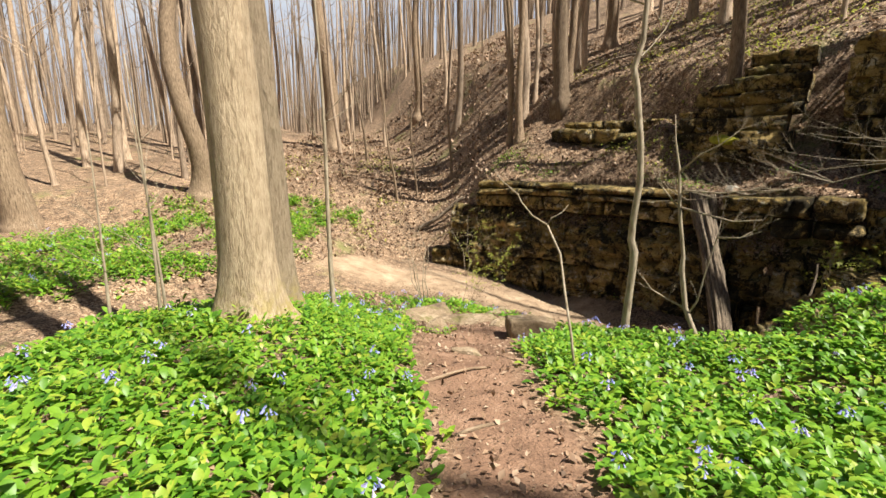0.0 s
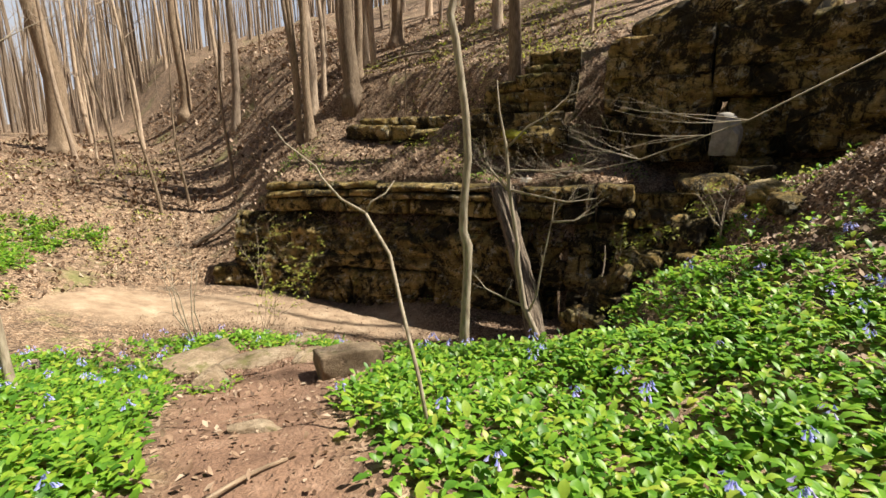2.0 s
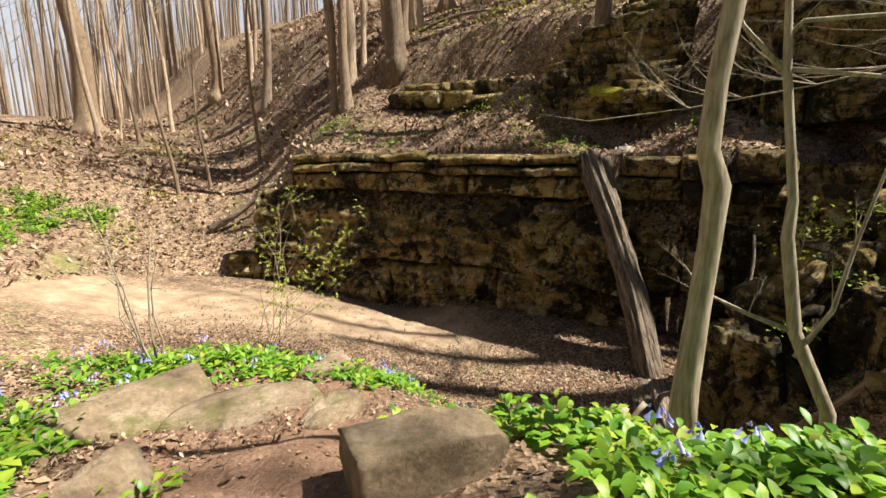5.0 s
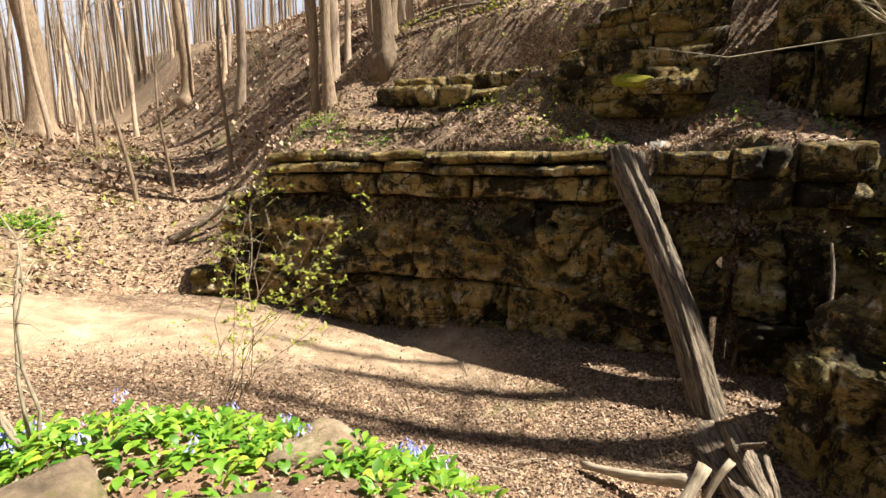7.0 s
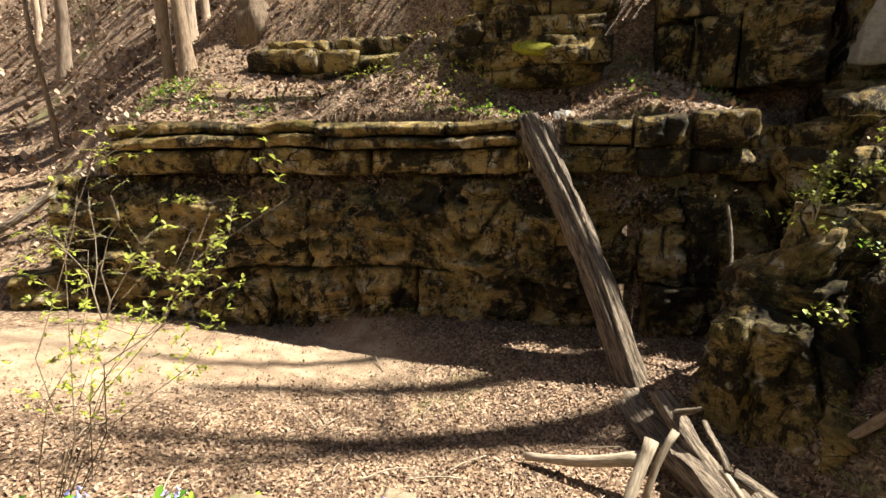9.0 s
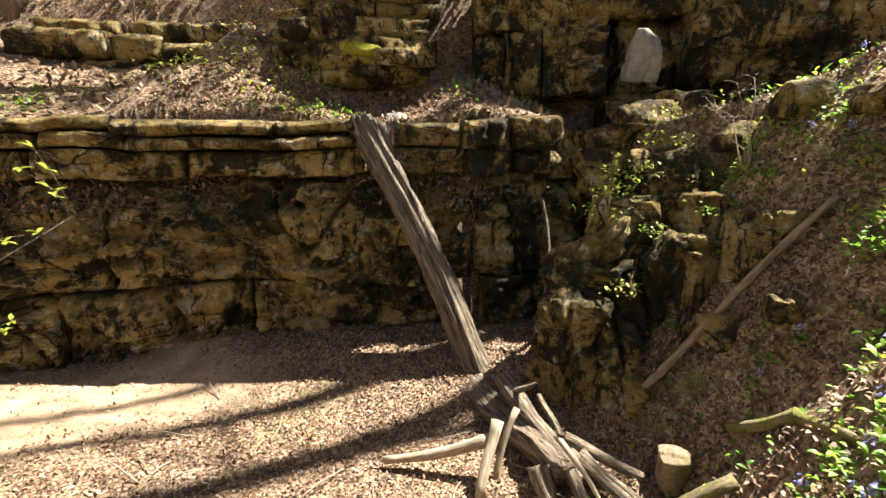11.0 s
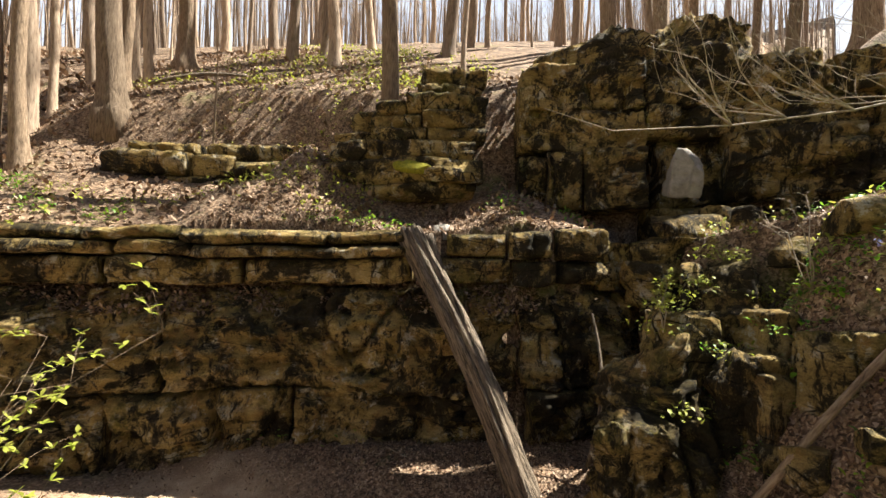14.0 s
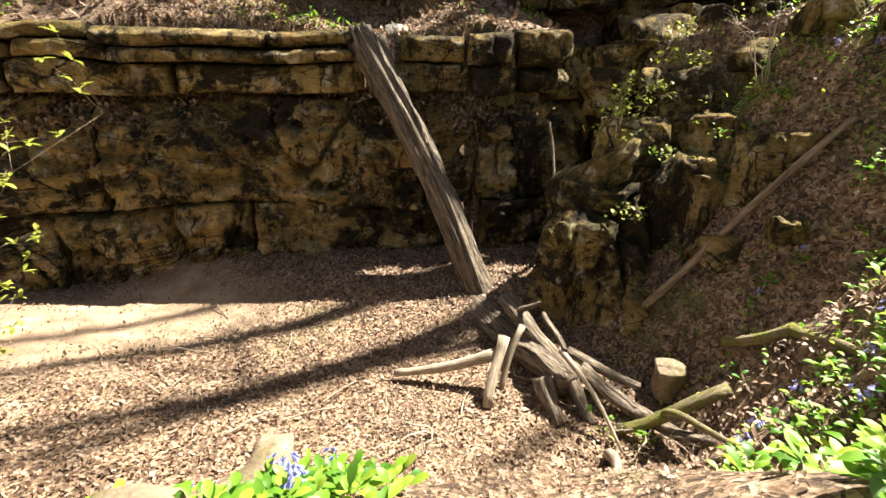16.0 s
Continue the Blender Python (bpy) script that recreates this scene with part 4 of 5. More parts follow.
count = 0
while count < 270:
    d, an = 27 + 38 * rnd.random(), rnd.uniform(-60, 92)
    x, y = d * math.sin(radians(an)), d * math.cos(radians(an))
    if wooded(x, y):
        stand(rnd.choice(WOODS), x, y, rnd.uniform(0.8, 1.25), 4)
        count += 1
for x, y in ((14, 17.5), (16.5, 20), (19, 15.5), (21, 22), (13, 23), (17.5, 25.5), (24, 18), (12, 27.5), (8, 33), (22, 14), (19, 12.5), (21.5, 12), (24, 13.5), (27, 12.5), (25, 16)):
    stand(rnd.choice(WOODS[:5]), x, y, rnd.uniform(0.9, 1.2), 3)
# tall trees on the crest and behind the walk, which throw the bands of shade
for i, (x, y, r) in enumerate(((17.2, 11.7, 0.3), (18.4, 8.55, 0.2), (21.0, 9.4, 0.16), (20.5, 11.6, 0.22), (19.5, 4.2, 0.24), (21.5, 0.8, 0.25), (17.5, -1.5, 0.2), (-8.0, -9.0, 0.3), (14.5, -5.0, 0.28), (9.0, -17.0, 0.3))):
    plant_tree(x, y, "tree", 27, r, 300 + i, "tall bare woodland tree above the walk", bare=0.6, limbs=8, bend=0.25, sides=8)

# distant woods
vs, fs = [], []
for _ in range(3000):
    d, an = 62 + 130 * rnd.random() ** 1.3, radians(rnd.uniform(-70, 100))
    x, y = d * math.sin(an), d * math.cos(an)
    h, r = rnd.uniform(14, 26), rnd.uniform(0.04, 0.2)
    vs.append((x, y, h, r))
far_xy = np.array(vs)
far_z = ground(far_xy[:, 0], far_xy[:, 1])
pieces = []
for (x, y, h, r), z in zip(far_xy, far_z):
    lx, ly = rnd.uniform(-1, 1), rnd.uniform(-1, 1)
    pieces.append(tube([(x, y, z - 0.5), (x + lx * 0.4, y + ly * 0.4, z + h * 0.5), (x + lx, y + ly, z + h)], [r, r * 0.7, r * 0.15], 4, cap=False))
    for _ in range(3):
        k = rnd.uniform(0.35, 0.9)
        a = rnd.uniform(0, 6.28)
        p = Vector((x + lx * k, y + ly * k, z + h * k))
        pieces.append(tube([p, p + Vector((math.cos(a), math.sin(a), rnd.uniform(0.4, 1.4))) * rnd.uniform(1.5, 4)], [r * 0.3, r * 0.08], 3, cap=False))
v, f = join(pieces)
tagged(new("distant_woods", mesh_of("distant_woods", v, f, WOODBARK)), "dense distant leafless woods on the hills", "woods", kind="stuff")

# pale glowing shell, added for the bright hazy sky low over the far hills
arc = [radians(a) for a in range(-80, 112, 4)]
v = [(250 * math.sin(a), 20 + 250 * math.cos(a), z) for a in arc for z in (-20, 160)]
sky_glow = new("backdrop", mesh_of("backdrop", v, [(2 * i, 2 * i + 1, 2 * i + 3, 2 * i + 2) for i in range(len(arc) - 1)], SKY_GLOW))
tagged(sky_glow, "glowing pale backdrop standing in for hazy spring sky low over the far hills", "sky", kind="structure")

# ---- saplings by the path ----
forked = thing("forked_sapling", "slender bare sapling forking into two arms", "sapling", place=(1.48, 4.8, at(1.48, 4.8) - 0.1))
base = Vector(forked.location)


def stem(name, pts, radii, parent, material, sides=8, label=""):
    v, f = tube([Vector(p) - base for p in pts], radii, sides, 0.08)
    return part(name, mesh_of(name, v, f, material), parent, label)


stem("trunk", [base, (1.44, 4.9, -0.47), (1.39, 5.08, 0.0), (1.37, 5.28, 0.4), (1.29, 5.48, 0.62), (1.26, 5.52, 0.7)], [0.017, 0.016, 0.015, 0.014, 0.014, 0.013], forked, PALE)
stem("branch", [(1.26, 5.52, 0.7), (1.07, 5.52, 0.82), (0.94, 5.53, 0.98), (0.9, 5.55, 1.07), (0.7, 5.6, 1.24), (0.62, 5.6, 1.36)], [0.012, 0.01, 0.009, 0.008, 0.006, 0.003], forked, PALE)
stem("branch", [(1.26, 5.52, 0.7), (1.3, 5.5, 0.79), (1.42, 5.5, 0.85), (1.5, 5.5, 0.95)], [0.01, 0.008, 0.006, 0.003], forked, PALE)

young = thing("young_tree", "young tree with pale mottled bark and a kinked stem", "tree", place=(2.97, 7.15, at(2.97, 7.15) - 0.1))
base = Vector(young.location)
stem("trunk", [base, (2.97, 7.15, -1.16), (2.99, 7.14, -0.69), (3.01, 7.13, -0.28), (3.01, 7.12, -0.00), (2.96, 7.16, 0.19), (2.97, 7.16, 0.52), (3.01, 7.12, 1.11), (2.99, 7.14, 1.63), (2.88, 7.18, 2.47), (2.82, 7.21, 2.75), (2.91, 7.17, 3.12), (2.93, 7.17, 3.96), (3.01, 7.23, 5.26), (2.92, 7.14, 7.03)], [0.09, 0.068, 0.06, 0.057, 0.064, 0.056, 0.051, 0.05, 0.048, 0.046, 0.049, 0.039, 0.034, 0.025, 0.01], young, PALE, 12)
out = []
rnd = random.Random(12)
for z, a in ((2.9, 0.4), (3.6, 2.4), (4.4, 4.2), (5.0, 5.6), (5.6, 1.2), (6.3, 3.0)):
    bough(Vector((2.9, 7.17, z)) - base, (math.cos(a), math.sin(a), 0.7), 1.5, 0.018, rnd, 1, out)
tagged(part("crown", mesh_of("crown", *join(out), PALE), young), kind="stuff")

white = thing("bare_shrub", "pale bare shrub with long crooked arms", "shrub", place=(4.18, 7.0, at(4.18, 7.0) - 0.1))
base = Vector(white.location)
stem("trunk", [base, (4.13, 7.04, -1.49), (3.96, 7.21, -0.97), (3.88, 7.29, -0.35), (3.88, 7.29, -0.11), (3.78, 7.37, 0.67), (3.74, 7.41, 1.26), (3.67, 7.48, 1.73), (3.63, 7.48, 2.11)], [0.05, 0.046, 0.042, 0.04, 0.03, 0.026, 0.02, 0.012, 0.005], white, PALE)
for pts in ([(3.98, 7.20, -1.14), (4.07, 7.08, -0.79), (4.11, 7.04, -0.37), (4.20, 6.97, 0.25), (4.22, 6.95, 0.53)], [(3.80, 7.36, 0.62), (3.59, 7.54, 0.94), (3.50, 7.57, 1.10)], [(3.78, 7.37, 0.88), (3.82, 7.34, 0.94), (4.18, 6.99, 0.93), (4.42, 6.69, 0.99), (4.55, 6.55, 1.08)], [(3.79, 7.36, 0.67), (4.03, 7.04, 0.60), (4.29, 6.77, 0.53), (4.56, 6.52, 0.59)], [(3.96, 7.21, -0.97), (3.76, 7.39, -0.88), (3.54, 7.57, -0.75), (3.45, 7.62, -0.61)], [(3.75, 7.41, 1.23), (3.94, 7.21, 1.50), (4.11, 7.04, 1.63), (4.29, 6.86, 1.85)], [(4.20, 6.97, 0.25), (4.42, 6.77, 0.28), (4.55, 6.69, 0.40)]):
    stem("branch", pts, [0.018 * (1 - 0.75 * i / (len(pts) - 1)) for i in range(len(pts))], white, PALE, 6)
    out = []
    for _ in range(5):
        i = rnd.randint(1, len(pts) - 1)
        bough(Vector(pts[i]) - base, Vector(pts[i]) - Vector(pts[i - 1]) + Vector((rnd.uniform(-0.4, 0.4), rnd.uniform(-0.4, 0.4), rnd.uniform(0, 0.4))), 0.3, 0.005, rnd, 1, out)
    tagged(part("twiggery", mesh_of("twiggery", *join(out), PALE), white), kind="stuff")

# bough that hangs in from the right above the bank
overhang = thing("overhanging_bough", "bare pale bough reaching over the bank", "branch", place=(9.5, 4.3, at(9.5, 4.3) - 0.1))
base = Vector(overhang.location)
stem("stem", [base, (9.2, 4.6, 2.6), (8.4, 5.3, 2.5), (7.2, 6.4, 1.6), (6.2, 7.4, 1.05), (5.4, 8.2, 0.78), (4.7, 8.9, 0.62), (4.0, 9.5, 0.52), (3.55, 9.77, 0.6)], [0.024, 0.02, 0.016, 0.011, 0.009, 0.008, 0.006, 0.004, 0.002], overhang, PALE)
for k, (a, b) in enumerate((((6.2, 7.4, 1.05), (5.3, 8.3, 1.3)), ((7.2, 6.4, 1.6), (5.7, 7.6, 1.5)), ((5.4, 8.2, 0.78), (4.7, 8.9, 1.0)), ((4.7, 8.9, 0.62), (4.1, 9.3, 0.85)), ((6.8, 6.8, 1.4), (5.6, 8.0, 1.05)), ((5.0, 8.6, 0.7), (4.4, 9.2, 0.72)), ((5.8, 7.8, 0.9), (5.0, 8.3, 0.75)))):
    out = []
    for _ in range(3):
        bough(Vector(a) - base, Vector(b) - Vector(a) + Vector((rnd.uniform(-0.2, 0.2), rnd.uniform(-0.2, 0.2), rnd.uniform(-0.1, 0.3))), (Vector(b) - Vector(a)).length, 0.007, rnd, 2, out)
    tagged(part("twiggery", mesh_of("twiggery", *join(out), PALE), overhang), kind="stuff")

# ---- fallen trunk and dead wood ----
def limb_mesh(length, r0, r1, seed, sides=14, ridge=0.22, sway=0.03, torn=False):
    n = max(6, int(length / 0.16))
    pts = [Vector((sway * length * math.sin(i / n * 3 + seed), sway * length * math.sin(i / n * 4.3 + seed * 2), length * i / n)) for i in range(n + 1)]
    pts = [p - pts[0] * (1 - i / n) for i, p in enumerate(pts)]
    radii = [(r0 + (r1 - r0) * i / n) * (1 + (0.06 if r0 < 0.2 else 0.02) * math.sin(i * 1.3 + seed)) for i in range(n + 1)]
    v, f = tube(pts, radii, sides, 0, seed)
    for i in range(len(v)):
        ring, k = i // sides, i % sides
        a = 2 * math.pi * k / sides
        groove = noise.fractal(Vector((math.cos(a) * 5.5 + seed, math.sin(a) * 5.5, ring * 0.045)), 0.7, 2.2, 4)
        v[i] = pts[ring] + (v[i] - pts[ring]) * (1 + ridge * groove)
        if torn and ring in (0, n):
            v[i].z += (0.5 * r0) * noise.noise(Vector((a * 2, seed, ring)))
    return v, f


def laid(a, b):
    a, b = Vector(a), Vector(b)
    return Matrix.Translation(a) @ (b - a).to_track_quat("Z", "Y").to_matrix().to_4x4()


def log(name, a, b, r0, r1, seed, label, material=DEAD, category="log", parent=None, **kw):
    v, f = limb_mesh((Vector(b) - Vector(a)).length, r0, r1, seed, **kw)
    ob = new(name, mesh_of(name, v, f, material))
    ob.matrix_basis = laid(a, b)
    if parent:
        ob.parent = parent
        ob.matrix_parent_inverse = parent.matrix_basis.inverted()
        return ob
    return tagged(ob, label, category)


trunk = thing("fallen_tree", "dead grey tree trunk leaning from the ledge with upturned roots", "fallen tree", place=(7.7, 12.0, -4.3))
log("trunk", (7.78, 11.8, -4.6), (8.05, 14.75, 0.24), 0.25, 0.225, 3, "", parent=trunk, sides=48, ridge=0.34, sway=0.014, torn=True)
log("stub", (8.2, 13.75, -1.3), (8.5, 14.55, 0.16), 0.13, 0.1, 4, "", parent=trunk, sides=14, torn=True)
log("butt", (7.6, 12.0, -4.4), (5.95, 9.85, -4.3), 0.27, 0.2, 5, "", parent=trunk, sides=28, ridge=0.4, torn=True)
ROOTS = (((5.85, 10.7, -4.0), (5.15, 11.95, -4.38), 0.08, 0.05, PALE), ((5.95, 10.7, -3.78), (5.36, 10.6, -4.5), 0.075, 0.065, PALE), ((6.22, 10.55, -3.7), (5.72, 10.62, -4.5), 0.045, 0.04, PALE), ((7.15, 11.2, -3.85), (6.2, 9.85, -4.2), 0.15, 0.11, DEAD), ((6.6, 10.4, -3.65), (6.02, 9.93, -3.8), 0.035, 0.035, DEAD), ((6.05, 9.96, -3.8), (5.42, 8.98, -4.45), 0.036, 0.018, PALE), ((6.37, 9.95, -4.02), (6.55, 9.02, -4.3), 0.085, 0.05, DEAD), ((6.3, 9.75, -4.15), (6.12, 8.98, -4.4), 0.12, 0.09, DEAD), ((6.2, 9.9, -4.1), (5.75, 9.4, -4.5), 0.1, 0.05, DEAD), ((6.9, 10.9, -3.9), (6.7, 10.5, -3.55), 0.05, 0.02, DEAD), ((5.9, 10.1, -4.2), (5.5, 9.75, -4.5), 0.13, 0.06, DEAD))
for i, (a, b, r0, r1, mat) in enumerate(ROOTS):
    log("root", a, b, r0, r1, 20 + i, "", mat, parent=trunk, sides=12, sway=(0.02, 0.04, 0.03)[i % 3], ridge=0.4, torn=True)
log("dead_branch", (5.75, 9.1, at(5.75, 9.1) + 0.06), (6.15, 8.1, at(6.15, 8.1) + 0.12), 0.06, 0.075, 46, "thick moss-covered root below the bank", MOSSY_WOOD, sides=12, sway=0.06)
log("dead_branch", (6.15, 8.75, at(6.15, 8.75) + 0.12), (4.9, 8.05, at(4.9, 8.05) + 0.1), 0.05, 0.025, 47, "mossy root snaking down the bank", MOSSY_WOOD, sides=10, sway=0.05)
log("fallen_pole", (7.61, 9.42, -3.97), (8.6, 7.35, -1.0), 0.055, 0.045, 40, "long dead pole lying up the bank", BARK, sides=10, sway=0.02)
log("dead_branch", (8.95, 11.4, -3.9), (9.4, 11.5, -1.3), 0.045, 0.025, 41, "dead branch propped against the cliff corner", sides=8, sway=0.09)
log("dead_branch", (6.95, 8.2, at(6.95, 8.2) + 0.08), (6.5, 7.65, at(6.5, 7.65) + 0.1), 0.06, 0.075, 42, "mossy crooked root on the bank", MOSSY_WOOD, sides=10)
log("dead_branch", (6.5, 7.65, at(6.5, 7.65) + 0.1), (5.45, 7.4, at(5.45, 7.4) + 0.06), 0.07, 0.03, 43, "mossy crooked root on the bank", MOSSY_WOOD, sides=10)
log("dead_branch", (5.3, 9.1, at(5.3, 9.1) + 0.06), (4.3, 8.9, at(4.3, 8.9) + 0.06), 0.07, 0.03, 44, "pale dead root snaking over the litter", PALE, sides=8)
log("dead_branch", (6.15, 9.1, at(6.15, 9.1) + 0.06), (5.6, 8.1, at(5.6, 8.1) + 0.08), 0.1, 0.05, 45, "thick mossy root half buried in leaves", sides=12, sway=0.08)
rnd = random.Random(31)
for i in range(46):
    x, y = rnd.uniform(0.5, 7.5), rnd.uniform(9.5, 15.5)
    if from_line(np.array([x]), np.array([y]), TOE)[0] < -0.6:
        continue
    a, ln = rnd.uniform(0, 6.28), rnd.uniform(0.3, 1.1)
    x2, y2 = x + ln * math.cos(a), y + ln * math.sin(a)
    ob = log("stick", (x, y, at(x, y) + 0.02), (x2, y2, at(x2, y2) + rnd.uniform(0.02, 0.12)), 0.012, 0.005, 60 + i, "dry grey stick lying on leaf litter", PALE, "stick", sides=5, sway=0.06)
    tagged(ob, group="sticks on the creek bed")
for i, (x, y, z, x2, y2, z2, r) in enumerate(((4.2, 28.5, 0, 8.8, 29.5, 0, 0.16), (7.5, 26.0, 0, 10.0, 24.2, 0, 0.08), (-4.2, 9.2, 0, -2.2, 9.4, 0, 0.12), (-1.3, 24.2, 0, 1.1, 24.0, 0, 0.12))):
    log("fallen_log", (x, y, at(x, y) + r), (x2, y2, at(x2, y2) + r), r, r * 0.7, 140 + i, "old fallen log on the leafy slope", sides=10)
for i, (x, y, x2, y2) in enumerate(((-0.25, 4.6, 0.5, 4.95), (0.1, 3.5, 0.75, 3.75), (-0.5, 6.2, 0.35, 6.35))):
    log("root", (x, y, at(x, y)), (x2, y2, at(x2, y2)), 0.022, 0.012, 150 + i, "tree root crossing the trodden path", BARK, "root", sides=8)

# ---- leaves in masses ----
gen = np.random.default_rng(4)
STATION = np.array([0, 0.22, 0.5, 0.78, 1.0])
WIDTH = np.array([0.10, 0.62, 1.0, 0.72, 0.04])


def leaf_mass(name, base, yaw, rise, length, width, curl, material, fold=0.25, stations=STATION, widths=WIDTH):
    """Many leaf blades in one mesh: each arches from its base and is folded along the midrib."""
    n, m = len(yaw), len(stations)
    t = stations[None, :]
    ang = rise[:, None] - curl[:, None] * t
    seg = np.diff(stations, prepend=0)[None, :]
    run, up = np.cumsum(np.cos(ang) * seg, 1) * length[:, None], np.cumsum(np.sin(ang) * seg, 1) * length[:, None]
    cx, sx = np.cos(yaw)[:, None], np.sin(yaw)[:, None]
    half = widths[None, :] * width[:, None] / 2
    verts = np.empty((n, m, 3, 3))
    for j, side in enumerate((-1, 0, 1)):
        verts[:, :, j, 0] = base[:, None, 0] + cx * run - sx * half * side
        verts[:, :, j, 1] = base[:, None, 1] + sx * run + cx * half * side
        verts[:, :, j, 2] = base[:, None, 2] + up + abs(side) * half * fold
    quads = [(3 * i + j, 3 * i + 3 + j, 3 * i + 4 + j, 3 * i + 1 + j) for i in range(m - 1) for j in (0, 1)]
    faces = (np.array(quads)[None] + (np.arange(n) * 3 * m)[:, None, None]).reshape(-1, 4)
    return quad_mesh(name, verts.reshape(-1, 3), faces, material)


def quad_mesh(name, verts, faces, material):
    me = bpy.data.meshes.new(name)
    me.vertices.add(len(verts))
    me.vertices.foreach_set("co", verts.astype(np.float32).ravel())
    me.loops.add(faces.size)
    me.loops.foreach_set("vertex_index", faces.astype(np.int32).ravel())
    me.polygons.add(len(faces))
    me.polygons.foreach_set("loop_start", np.arange(0, faces.size, 4, dtype=np.int32))
    me.polygons.foreach_set("use_smooth", np.ones(len(faces), bool))
    me.materials.append(material)
    me.update(calc_edges=True)
    me.validate()
    return me


def scatter(cover, x0, x1, y0, y1, per_metre):
    n = int((x1 - x0) * (y1 - y0) * per_metre)
    x, y = gen.uniform(x0, x1, n), gen.uniform(y0, y1, n)
    keep = gen.random(n) < cover(x, y)
    return x[keep], y[keep]


def bluebells(label, x, y, size, bloom):
    """A stand of bluebells: leafy stems and nodding heads of small bells."""
    z = ground(x, y)
    n, each = len(x), 10
    tall = gen.uniform(0.08, 0.25, n) * size
    who = np.repeat(np.arange(n), each)
    k = np.tile(np.arange(each), n) / each
    yaw = gen.uniform(0, 6.283, n)[who] + k * each * 2.4 + gen.normal(0, 0.3, n * each)
    out = gen.uniform(0.01, 0.09, n * each) * size
    base = np.stack([x[who] + np.cos(yaw) * out, y[who] + np.sin(yaw) * out, z[who] + tall[who] * (k * 0.9)], 1)
    length = gen.uniform(0.07, 0.155, n * each) * size * (1.15 - 0.5 * k)
    ob = new("bluebell_patch", leaf_mass("leaves", base, yaw, gen.uniform(0.25, 1.25, n * each), length, length * gen.uniform(0.42, 0.6, n * each), gen.uniform(0.3, 1.5, n * each), GREEN))
    tagged(ob, label, "bluebells", kind="stuff")
    sel = np.nonzero(gen.random(n) < bloom)[0]
    if len(sel):
        bells = 9
        w = np.repeat(sel, bells)
        m = len(w)
        a, r = gen.uniform(0, 6.283, m), gen.uniform(0.005, 0.05, m) * size
        top = np.stack([x[w] + np.cos(a) * r, y[w] + np.sin(a) * r, z[w] + tall[w] + gen.uniform(0.03, 0.12, m)], 1)
        ln = gen.uniform(0.018, 0.032, m)
        rings = []
        for f, wide in ((0, 0.12), (0.55, 0.22), (1.0, 0.5)):
            for c in range(5):
                th = a + c * 1.2566
                rings.append(np.stack([top[:, 0] + np.cos(th) * wide * ln + np.cos(a) * f * ln * 0.7, top[:, 1] + np.sin(th) * wide * ln + np.sin(a) * f * ln * 0.7, top[:, 2] - f * ln], 1))
        v = np.stack(rings, 1).reshape(-1, 3)
        q = [(5 * i + c, 5 * i + (c + 1) % 5, 5 * i + 5 + (c + 1) % 5, 5 * i + 5 + c) for i in (0, 1) for c in range(5)]
        part("flower_heads", quad_mesh("flower_heads", v, (np.array(q)[None] + (np.arange(m) * 15)[:, None, None]).reshape(-1, 4), PETAL), ob, "small lilac-blue bell flowers")


def side(lo, hi):
    return lambda x, y: flower_cover(x, y) * (x - path_x(y) > lo) * (x - path_x(y) < hi)


bluebells("dense bright green bluebells, some in flower, beside the path", *scatter(side(-20, 0), -7, 0.5, 0.6, 9.2, 64), 1.0, 0.03)
bluebells("dense bright green bluebells in flower on the shaded slope", *scatter(side(0, 20), 0.3, 10.0, 0.6, 9.2, 60), 1.0, 0.032)
bluebells("low bluebells along the crest of the bank", *scatter(flower_cover, -4, 3.4, 9.2, 12.5, 62), 0.95, 0.05)
bluebells("leafy bluebells in bud at the lip of the bank", gen.normal(1.95, 0.28, 44), gen.normal(10.08, 0.14, 44), 0.8, 0.1)
bluebells("bluebells in flower on the shaded bank", np.concatenate([gen.normal(a, 0.34, 14) for a in (4.6, 5.0, 5.5, 7.5)]), np.concatenate([gen.normal(b, 0.26, 14) for b in (7.75, 7.45, 7.3, 7.7)]), 0.8, 0.25)
bluebells("green carpet of bluebells across the creek", *scatter(flower_cover, -22, -4.0, 5, 26, 20), 1.4, 0.02)
bluebells("small bluebell clump round a mossy stone in the path", gen.normal(-0.15, 0.16, 14), gen.normal(8.0, 0.14, 14), 0.75, 0.2)
bluebells("scattered bluebells on the leafy bank", *scatter(flower_cover, 5, 14, 3.0, 10.3, 16), 0.85, 0.1)


# dry leaves
def litter(label, x, y, size, lift=0.012):
    n = len(x)
    z = ground(x, y) + gen.uniform(0.0, lift * 2.5, n)
    yaw = gen.uniform(0, 6.283, n)
    length = gen.uniform(0.06, 0.13, n) * size * np.interp(np.hypot(x - 2.4, y - 9.4), [0.8, 3.0], [0.5, 1.0])
    ob = new("leaf_litter", leaf_mass("dry_leaves", np.stack([x, y, z], 1), yaw, gen.uniform(-0.25, 0.75, n), length, length * gen.uniform(0.45, 0.8, n), gen.uniform(-1.2, 1.6, n), DRY, 0.3, np.array([0, 0.5, 1.0]), np.array([0.25, 1.0, 0.15])))
    tagged(ob, label, "leaf litter", kind="stuff")


def bed_cover(x, y):
    return (1 - 0.93 * sand_cover(x, y)) * (1 - 0.5 * dirt_cover(x, y)) * smooth(-0.8, 0.3, wobble(x, y, 0.8, 41) + 0.4)


